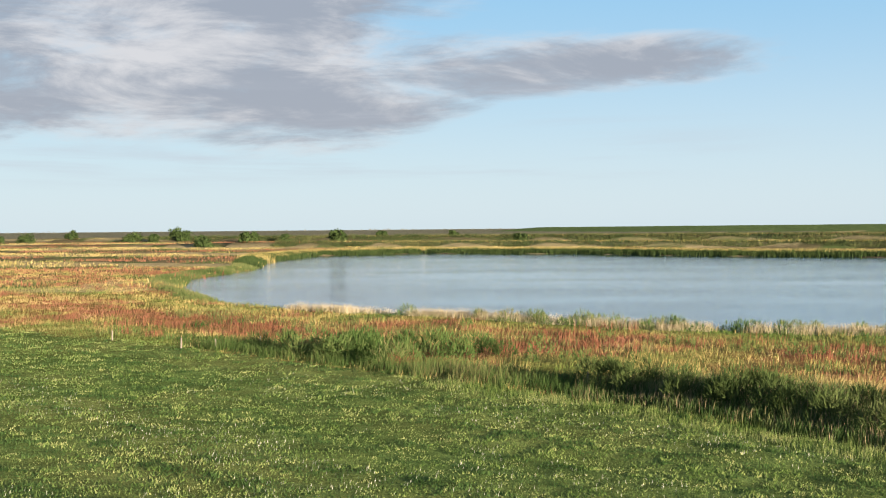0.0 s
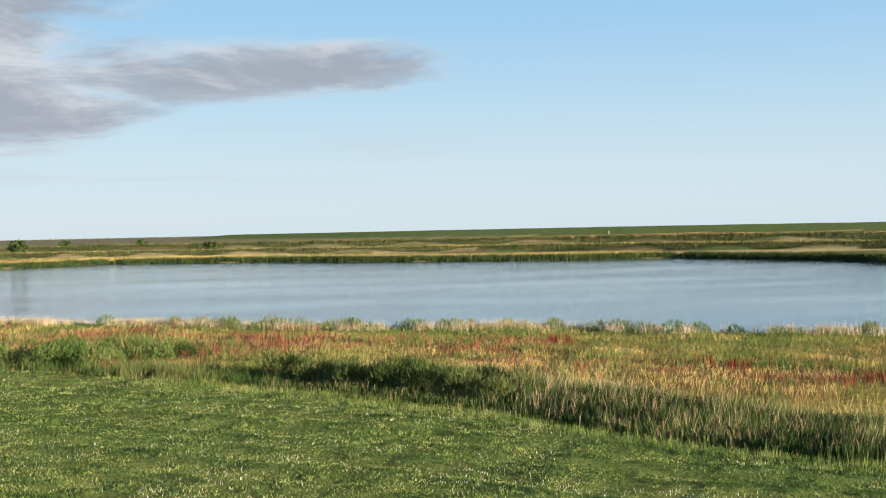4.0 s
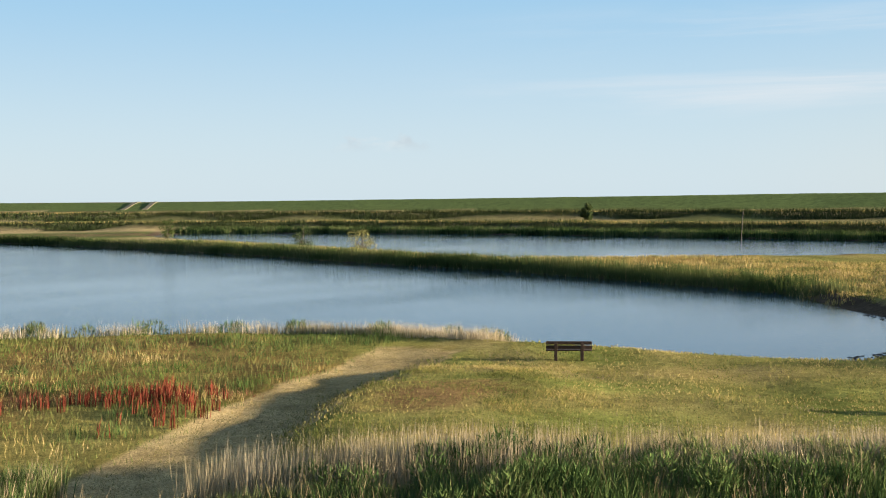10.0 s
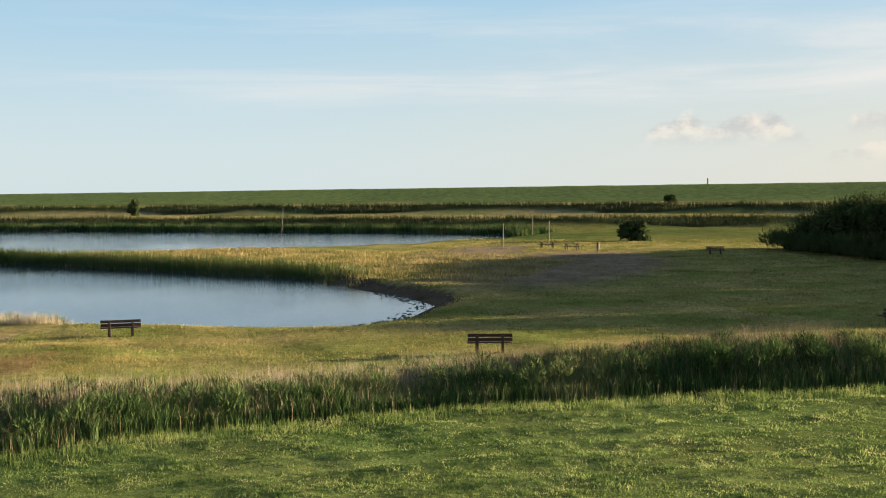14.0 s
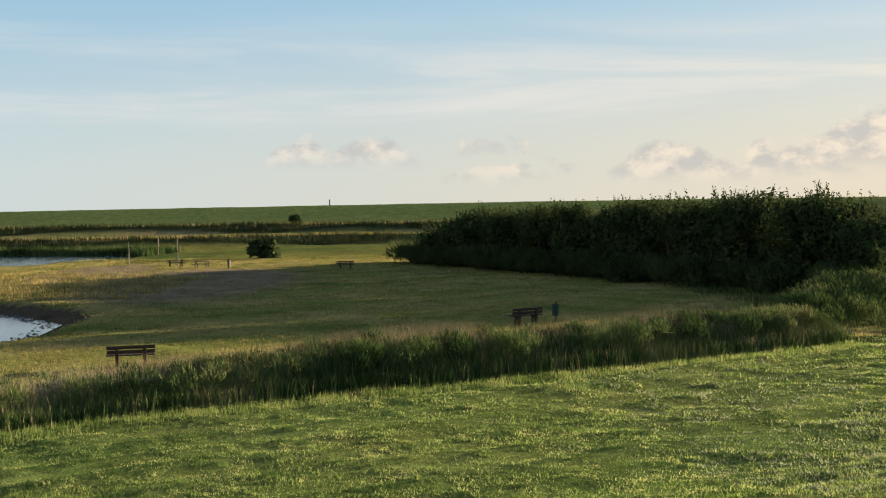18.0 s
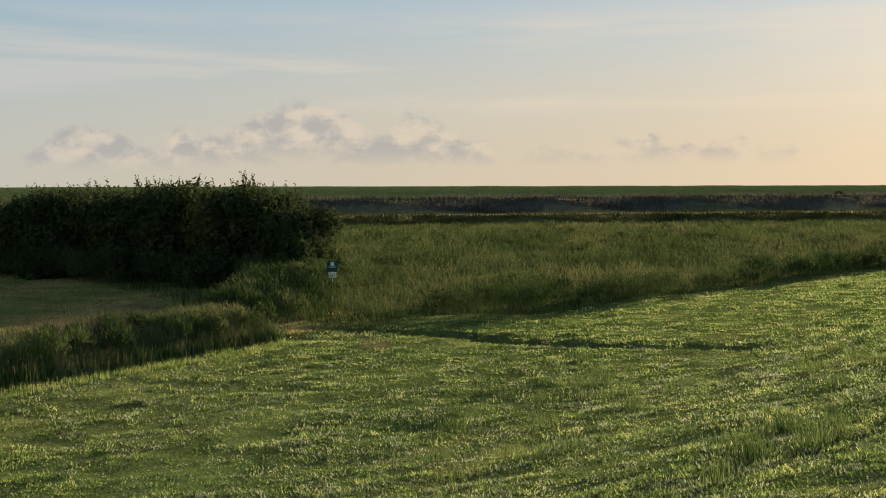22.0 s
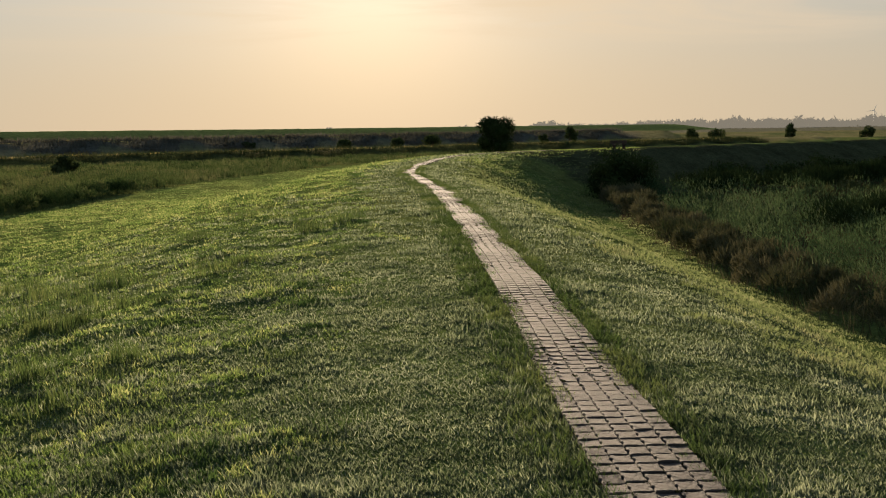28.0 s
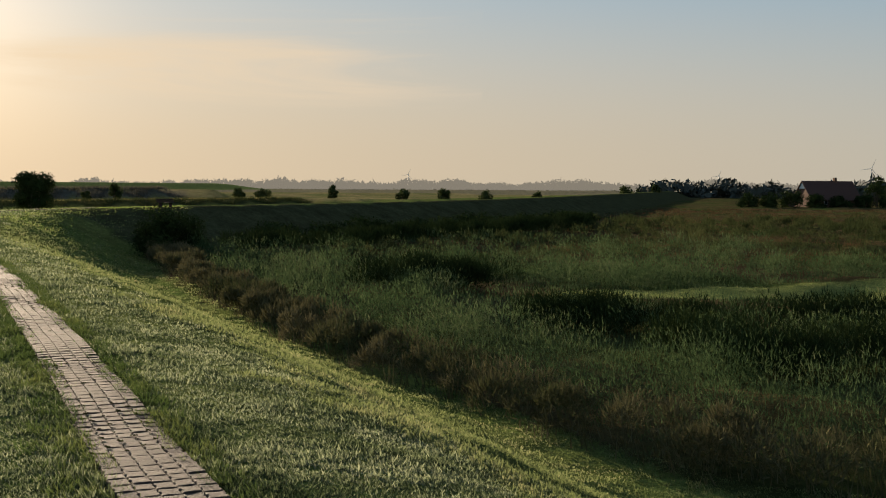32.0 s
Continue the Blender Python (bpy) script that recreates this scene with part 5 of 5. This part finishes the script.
def box(bm, cx, cy, cz, sx, sy, sz, turn_x=0.0, turn_z=0.0, bevel=0.008):
    made = bmesh.ops.create_cube(bm, size=1.0)["verts"]
    bmesh.ops.transform(bm, verts=made, matrix=pose(cx, cy, cz, turn_x, 0, turn_z) @ Matrix.Diagonal((sx, sy, sz, 1)))
    if bevel:
        edges = list({e for v in made for e in v.link_edges})
        bmesh.ops.bevel(bm, geom=edges, offset=bevel, segments=1, affect="EDGES")
    return bm


def rod(bm, p0, p1, r0, r1, sides=8):
    p0, p1 = Vector(p0), Vector(p1)
    q = (p1 - p0).to_track_quat("Z", "Y").to_matrix()
    rings = []
    for p, r in ((p0, r0), (p1, r1)):
        rings.append([bm.verts.new(p + q @ Vector((math.cos(6.2832 * k / sides) * r, math.sin(6.2832 * k / sides) * r, 0))) for k in range(sides)])
    for k in range(sides):
        bm.faces.new((rings[0][k], rings[0][(k + 1) % sides], rings[1][(k + 1) % sides], rings[1][k]))
    bm.faces.new(rings[0][::-1])
    bm.faces.new(rings[1])
    return bm


def bench(x, y, turn_z, label, group=""):
    top = tagged(new("bench"), label, "bench", group)
    top.matrix_world = pose(x, y, ground_z(x, y) - 0.03, 0, 0, turn_z)
    for sx in (-0.55, 0.55):
        part("leg", box(bmesh.new(), sx, 0.02, 0.21, 0.13, 0.16, 0.46), M_WOOD, top)
        part("leg", box(bmesh.new(), sx, -0.28, 0.40, 0.13, 0.13, 0.82, 8), M_WOOD, top)
        part("seat_bearer", box(bmesh.new(), sx, -0.05, 0.41, 0.12, 0.58, 0.09), M_WOOD, top)
    for sy in (-0.14, 0.04, 0.22):
        part("seat_plank", box(bmesh.new(), rng.uniform(-0.01, 0.01), sy, 0.475, 1.92, 0.155, 0.05, rng.uniform(-1, 1)), M_WOOD, top)
    for h, q in ((0.62, -0.25), (0.80, -0.275)):
        part("back_plank", box(bmesh.new(), rng.uniform(-0.01, 0.01), q, h, 1.92, 0.05, 0.14, 8), M_WOOD, top)
    return top


def picnic_table(x, y, turn_z, label):
    top = tagged(new("picnic_table"), label, "picnic table", "picnic tables on the meadow")
    top.matrix_world = pose(x, y, ground_z(x, y) - 0.03, 0, 0, turn_z)
    for sx in (-0.65, 0.65):
        for sy, lean in ((-0.38, -22), (0.38, 22)):
            part("leg", box(bmesh.new(), sx, sy, 0.37, 0.09, 0.1, 0.80, lean), M_WOOD, top)
        part("bearer", box(bmesh.new(), sx, 0, 0.42, 0.08, 1.5, 0.1), M_WOOD, top)
        part("bearer", box(bmesh.new(), sx, 0, 0.70, 0.08, 0.72, 0.08), M_WOOD, top)
    for k in range(5):
        part("tabletop_plank", box(bmesh.new(), 0, -0.32 + 0.16 * k, 0.76, 1.9, 0.15, 0.045), M_WOOD, top)
    for sy in (-0.75, -0.60, 0.60, 0.75):
        part("seat_plank", box(bmesh.new(), 0, sy, 0.48, 1.9, 0.14, 0.045), M_WOOD, top)
    return top


bench(48.3, 30.9, -57, "dark weathered wooden bench facing the pond on its mound", "benches facing the pond")
bench(46.3, 11.7, -74, "dark weathered wooden bench facing the pond behind the reeds", "benches facing the pond")
bench(61.0, -5.8, -60, "dark wooden bench in the shade of the thicket", "benches facing the pond")
bench(127, 7.5, 100, "far dark wooden bench beside the thicket", "benches facing the pond")
picnic_table(134.7, 27.3, -70, "dark wooden picnic table on the far grass")
picnic_table(131.8, 23.8, -95, "dark wooden picnic table beside a litter bin")
bench(31.64, -119.9, 43.2726, "dark bench on the crest of the far dike", "benches facing the pond")


def litter_bin(x, y, label, mat):
    top = tagged(new("litter_bin"), label, "litter bin")
    top.location = (x, y, ground_z(x, y) - 0.02)
    part("post", rod(bmesh.new(), (0, 0, 0), (0, 0, 1.05), 0.045, 0.045), M_WOOD, top)
    bm = bmesh.new()
    rod(bm, (0.2, 0, 0.3), (0.2, 0, 0.88), 0.17, 0.2, 12)
    part("bucket", bm, mat, top)
    part("rim", rod(bmesh.new(), (0.2, 0, 0.88), (0.2, 0, 0.92), 0.215, 0.215, 12), M_WOOD, top)
    return top


litter_bin(130.3, 20.6, "grey-green litter bin beside the picnic table", M_POST)
litter_bin(62.2, -7.6, "blue-green litter bin beside the shaded bench", M_GREEN)


def sign(x, y, turn_z):
    top = tagged(new("notice_sign"), "green and white notice sign on a steel post", "sign")
    top.matrix_world = pose(x, y, ground_z(x, y) - 0.05, 0, 0, turn_z)
    part("post", rod(bmesh.new(), (0, 0.03, 0), (0, 0.03, 2.45), 0.035, 0.035), M_STEEL, top)
    board = part("board", box(bmesh.new(), 0, 0, 2.12, 0.62, 0.03, 0.62), M_GREEN, top, "green enamel board")
    part("symbol", box(bmesh.new(), 0, -0.022, 2.26, 0.2, 0.006, 0.2, 0, 0, 0), M_WHITE, board, "plain white emblem")
    part("bar", box(bmesh.new(), 0, -0.022, 2.08, 0.44, 0.006, 0.04, 0, 0, 0), M_WHITE, board, "unreadable white line of writing")
    part("lower_board", box(bmesh.new(), 0, 0, 1.62, 0.46, 0.02, 0.34), M_WHITE, top, "white paper sheet board")
    return top


sign(66.2, -28.6, -113)


def post(name, x, y, tall, radius, lean, mat, label, category="post", base=None, group=""):
    top = tagged(new(name), label, category, group)
    top.matrix_world = pose(x, y, ground_z(x, y) - 0.15 if base is None else base, lean, lean * 0.6, 0)
    part("shaft", rod(bmesh.new(), (0, 0, 0), (0, 0, tall * 0.97), radius, radius * 0.85), mat, top)
    part("cap", rod(bmesh.new(), (0, 0, tall * 0.97), (0, 0, tall), radius * 0.85, radius * 0.3), mat, top)
    return top


for px, py in ((-13.3, 66.2), (-11.4, 65.4), (-9.4, 67.0), (-18, 70.6), (5.4, 50.6)):
    post("fence_post", px, py, 0.7, 0.04, rng.uniform(-4, 4), M_POST, "grey weathered fence post in the meadow", group="fence posts along the dike")
post("water_pole", 190, 86, 5.4, 0.05, 3, M_POST, "tall thin pale pole standing in the second pond", base=-0.6)
post("slim_post", 138.5, 33.5, 3.0, 0.06, 0, M_POST, "grey slim post on the far grass")
post("slim_post", 137, 27.5, 3.4, 0.06, 0, M_POST, "tall slim post behind the picnic table")
post("slim_post", 176, 38, 3.0, 0.07, 0, M_POST, "slim post at the end of the second pond")
for az, r, tall in ((-22.6, 640, 4.0), (-86.0, 560, 4.2)):
    a = radians(az)
    post("beacon", -math.sin(a) * r, math.cos(a) * r, tall * 0.7, 0.35, 0, M_POST, "small beacon post on the sea dike", "beacon")


def ramp_way():
    """Two pale ways that climb the sea dike and meet on its crest."""
    for ax, ay, bx, by in ((388, 509, 434.5, 555), (391.7, 496, 437, 543)):
        bm = bmesh.new()
        rows = []
        for k in range(9):
            u = k / 8
            x, y = ax + (bx - ax) * u, ay + (by - ay) * u
            nx, ny = -(by - ay), bx - ax
            q = math.hypot(nx, ny)
            rows.append([bm.verts.new((x + s * nx / q * 1.3, y + s * ny / q * 1.3, ground_z(x + s * nx / q * 1.3, y + s * ny / q * 1.3) + 0.12)) for s in (-1, 1)])
        for r0, r1 in zip(rows, rows[1:]):
            bm.faces.new((r0[0], r0[1], r1[1], r1[0]))
        me = bpy.data.meshes.new("ramp_way")
        bm.to_mesh(me)
        bm.free()
        me.materials.append(M_SAND)
        ob = tagged(new("pavement", me), "pale ramp climbing the sea dike", "path", kind="structure")
        ob.modifiers.new("thick", "SOLIDIFY").thickness = 0.3


ramp_way()


def farmhouse(x, y, turn_z):
    top = tagged(new("farmhouse"), "low farmhouse with a long dark roof and a white gable", "house")
    top.matrix_world = pose(x, y, ground_z(x, y) - 0.1, 0, 0, turn_z)
    L, W, E, R = 19.0, 9.0, 2.6, 8.2
    bm = bmesh.new()
    box(bm, 0, 0, E / 2, L, W, E, 0, 0, 0)
    part("wall", bm, M_BRICK, top, "brown brick wall")
    for s in (-1, 1):
        bm = bmesh.new()
        v = [bm.verts.new(p) for p in ((-L / 2 - 0.4, s * (W / 2 + 0.5), E - 0.4), (L / 2 + 0.4, s * (W / 2 + 0.5), E - 0.4), (L / 2 + 0.4, 0, R), (-L / 2 - 0.4, 0, R))]
        f = bm.faces.new(v if s < 0 else v[::-1])
        e = bmesh.ops.extrude_face_region(bm, geom=[f])
        bmesh.ops.translate(bm, verts=[g for g in e["geom"] if isinstance(g, bmesh.types.BMVert)], vec=(0, 0, 0.25))
        part("roof", bm, M_ROOF, top, "dark tiled roof slope")
    for s in (-1, 1):
        bm = bmesh.new()
        v = [bm.verts.new((s * L / 2, -W / 2, E)), bm.verts.new((s * L / 2, W / 2, E)), bm.verts.new((s * L / 2, 0, R - 0.1))]
        f = bm.faces.new(v if s > 0 else v[::-1])
        e = bmesh.ops.extrude_face_region(bm, geom=[f])
        bmesh.ops.translate(bm, verts=[g for g in e["geom"] if isinstance(g, bmesh.types.BMVert)], vec=(-s * 0.3, 0, 0))
        part("gable", bm, M_BRICK, top, "brown brick gable")
        bm = bmesh.new()
        v = [bm.verts.new((s * (L / 2 + 0.05), y, z)) for y, z in ((-W * 0.17, R - 2.2), (W * 0.17, R - 2.2), (0, R - 0.25))]
        f = bm.faces.new(v if s > 0 else v[::-1])
        e = bmesh.ops.extrude_face_region(bm, geom=[f])
        bmesh.ops.translate(bm, verts=[g for g in e["geom"] if isinstance(g, bmesh.types.BMVert)], vec=(-s * 0.1, 0, 0))
        part("gable_board", bm, M_WHITE, top, "small white boarded gable tip")
    ch = part("chimney", box(bmesh.new(), -3, 0, R + 0.4, 0.9, 0.9, 1.8, 0, 0, 0.02), M_BRICK, top)
    for k in range(5):
        w = part("window", box(bmesh.new(), -8 + 4 * k, W / 2 + 0.02, 1.7, 1.2, 0.1, 1.3, 0, 0, 0.01), M_WHITE, top, "white window frame")
        part("pane", box(bmesh.new(), -8 + 4 * k, W / 2 + 0.06, 1.7, 1.0, 0.06, 1.1, 0, 0, 0), M_PANE, w, "dark glass pane")
    return top


farmhouse(-109.27, -384.87, 23.3)
for bx, by, w, h in ((-125.18, -386.78, 9, 11.5), (-133.0, -390.24, 11, 10), (-142.75, -394.8, 12, 10), (-118.71, -377.4, 8, 4.5), (-110.84, -374.95, 8, 3.8), (-102.96, -372.49, 8, 4.6), (-94.98, -372.04, 9, 6.2), (-88.1, -369.64, 9, 5.0), (-81.17, -368.24, 8, 4.6), (-126.7, -377.86, 9, 5.0), (-135.57, -380.37, 9, 5.5)):
    shrub("garden_tree", bx, by, w, h, "dark garden tree round the farmhouse", "tree", leaves=1500, leaf=0.4, trunk=0.0, lumps=22, flat=0.3, mat=M_BUSH, group="trees round the farmhouse")


def turbine(x, y, tall, turn_z):
    top = tagged(new("wind_turbine"), "distant white wind turbine", "wind turbine", "far wind turbines")
    top.matrix_world = pose(x, y, ground_z(x, y), 0, 0, turn_z)
    part("tower", rod(bmesh.new(), (0, 0, 0), (0, 0, tall), 2.0, 1.1), M_WHITE, top)
    part("nacelle", box(bmesh.new(), 0, 1.5, tall + 1, 3, 8, 3, 0, 0, 0.3), M_WHITE, top)
    for k in range(3):
        a = 0.4 + 2.0944 * k
        part("blade", rod(bmesh.new(), (0, -3, tall + 1), (math.sin(a) * tall * 0.5, -3, tall + 1 + math.cos(a) * tall * 0.5), 1.0, 0.3, 6), M_WHITE, top)


for az, r, tall in ((162.2, 3600, 62), (168.9, 4000, 42), (-176.5, 4200, 44)):
    a = radians(az)
    turbine(-math.sin(a) * r, math.cos(a) * r, tall, az)

# stones and clods along the bare shore
stone_meshes = []
for k in range(6):
    bm = bmesh.new()
    bmesh.ops.create_icosphere(bm, subdivisions=1, radius=0.16)
    for v in bm.verts:
        v.co = v.co * rng.uniform(0.7, 1.25)
        v.co.z *= 0.6
    me = bpy.data.meshes.new("stone")
    bm.to_mesh(me)
    bm.free()
    me.materials.append(M_STONE)
    stone_meshes.append(me)
shore = tagged(new("shore_edge"), "dark stones and clods along the bare pond shore", "stones")
shore.location = (57, 23, 0)
sx, sy = along([(55.5, 30), (56.3, 27), (57, 23.5), (62, 22), (71, 22.8), (77, 26.8), (79.5, 29)], 290, -1.0, 0.2)
for k in range(290):
    ob = new("stone", stone_meshes[k % 6])
    ob.parent = shore
    ob.matrix_local = Matrix.LocRotScale((sx[k] - 57, sy[k] - 23, max(ground_z(sx[k], sy[k]), -0.05) + 0.02), Euler((0, 0, rng.uniform(0, 6))), Vector((1, 1, 1)) * rng.uniform(0.35, 1.0))


# ---- the brick path on the crest ----
def path_frames():
    """Places every 0.2 m along the path: centre, direction."""
    p = [Vector((x, y, 0)) for x, y in PATH]
    fine = []
    for i in range(len(p) - 1):
        a, b, c, d = p[max(i - 1, 0)], p[i], p[i + 1], p[min(i + 2, len(p) - 1)]
        for k in range(40):
            t = k / 40
            fine.append(0.5 * ((2 * b) + (c - a) * t + (2 * a - 5 * b + 4 * c - d) * t * t + (3 * b - a - 3 * c + d) * t ** 3))
    fine.append(p[-1])
    rows, gone, want = [], 0.0, 0.0
    for a, b in zip(fine, fine[1:]):
        step = (b - a).length
        while want <= gone + step and step > 0:
            u = (want - gone) / step
            rows.append((a.lerp(b, u), (b - a).normalized()))
            want += 0.2
        gone += step
    return rows


def paver_mesh(seed):
    """A double-T paver: waisted outline, rounded upper edge."""
    r = random.Random(seed)
    w, l = 0.0705, 0.0925
    ring = [(-w, -l), (-w * 0.35, -l * 0.90), (w * 0.35, -l * 0.90), (w, -l), (w, -l * 0.45), (w * 0.84, 0), (w, l * 0.45), (w, l), (w * 0.35, l * 0.90), (-w * 0.35, l * 0.90), (-w, l), (-w, l * 0.45), (-w * 0.84, 0), (-w, -l * 0.45)]
    bm = bmesh.new()
    low = [bm.verts.new((x, y, -0.03)) for x, y in ring]
    mid = [bm.verts.new((x, y, 0.012)) for x, y in ring]
    top = [bm.verts.new((x * 0.93, y * 0.94, 0.02 + r.uniform(-0.002, 0.002))) for x, y in ring]
    n = len(ring)
    for a, b in ((low, mid), (mid, top)):
        for k in range(n):
            bm.faces.new((a[k], a[(k + 1) % n], b[(k + 1) % n], b[k]))
    bm.faces.new(top)
    me = bpy.data.meshes.new("paver")
    bm.to_mesh(me)
    bm.free()
    me.materials.append(M_PAVER)
    return me


rows = path_frames()
crown = height(np.array([c.x for c, d in rows]), np.array([c.y for c, d in rows]))
bm = bmesh.new()
strip = []
for c, d in rows[::3]:
    n = Vector((-d.y, d.x, 0))
    strip.append([bm.verts.new(c + n * s + Vector((0, 0, ground_z(c.x + n.x * s, c.y + n.y * s) + h))) for s, h in ((-0.43, -0.03), (-0.37, 0.016), (0.37, 0.016), (0.43, -0.03))])
for r0, r1 in zip(strip, strip[1:]):
    for k in range(3):
        bm.faces.new((r0[k], r0[k + 1], r1[k + 1], r1[k]))
me = bpy.data.meshes.new("pavement")
bm.to_mesh(me)
bm.free()
me.materials.append(M_SOIL)
path = tagged(new("pavement", me), "narrow path of waisted concrete pavers on the crest of the dike", "path", kind="structure")
paver_kinds = [paver_mesh(k) for k in range(6)]
bm = box(bmesh.new(), 0, 0, -0.005, 0.136, 0.178, 0.05, 0, 0, 0)
plain_paver = bpy.data.meshes.new("paver")
bm.to_mesh(plain_paver)
bm.free()
far_v, far_f, count = [], [], 0
for i, (c, d) in enumerate(rows):
    n = Vector((-d.y, d.x, 0))
    turn_z = math.degrees(math.atan2(d.y, d.x)) - 90
    sag = 0.012 * math.sin(i * 0.31) + 0.01 * math.sin(i * 0.11)
    heave = rng.normal(0, 0.7)
    for k in range(5):
        s = (k - 2) * 0.145 + rng.normal(0, 0.002)
        q = c + n * s + d * ((0.008 if k % 2 else -0.008) + rng.normal(0, 0.004))
        z = crown[i] + 0.026 + sag + rng.normal(0, 0.0015)
        if rng.random() < 0.001:
            continue
        m = pose(q.x, q.y, z, heave + rng.normal(0, 0.6), rng.normal(0, 0.6), turn_z + rng.normal(0, 1.4))
        if 10 <= i < 70 and count < 300:
            ob = new("paver", paver_kinds[(i * 3 + k) % 6])
            ob.parent = path
            ob.matrix_local = m
            count += 1
        else:
            me0 = paver_kinds[(i * 3 + k) % 6] if i < 110 else plain_paver
            base = len(far_v)
            far_v += [m @ v.co for v in me0.vertices]
            far_f += [[base + j for j in p.vertices] for p in me0.polygons]
me = bpy.data.meshes.new("far_pavers")
me.from_pydata(far_v, [], far_f)
me.materials.append(M_PAVER)
rest = tagged(new("far_pavers", me), "pavers of the farther path", kind="stuff")
rest.parent = path

# moss and grass in the joints and over the edges of the path
spots = []
for i, (c, d) in enumerate(rows):
    n = Vector((-d.y, d.x, 0))
    for k in range(6):
        if (k + i) % 2 == 0 and rng.random() < 0.85:
            q = c + n * ((k - 2.5) * 0.145 + rng.normal(0, 0.008)) + d * (0.1 + rng.normal(0, 0.01))
            spots.append((q.x, q.y))
spots = np.array(spots)
blades("joint_moss", spots[:, 0], spots[:, 1], rng.uniform(0.008, 0.022, len(spots)), 0.026, 8, M_MOSS, "dark moss and grass in the joints of the path", "moss", spread=0.015, lean=0.8, bend=False, sink=-0.04)
ex, ey = along(PATH[:9], 15000, -0.62, 0.95)
ed = np.abs(line_distance(PATH, ex, ey))
er = np.hypot(ex, ey)
keep = (ed > 0.27 + 0.08 * wave(ex, ey, 0.7, 2) + 0.06 * wave(ex, ey, 0.23, 1)) & (er < 90) & (rng.random(len(ex)) > ramp(ed, 0.42, 0.95))
blades("edge_grass", ex[keep], ey[keep], 0.06 + 0.05 * rng.random(keep.sum()), 0.006 + 0.0004 * er[keep], 9, M_TUFT, "dark ragged grass growing over the edges of the path", "grass", spread=0.03, lean=1.1, bend=False, sink=0.0)
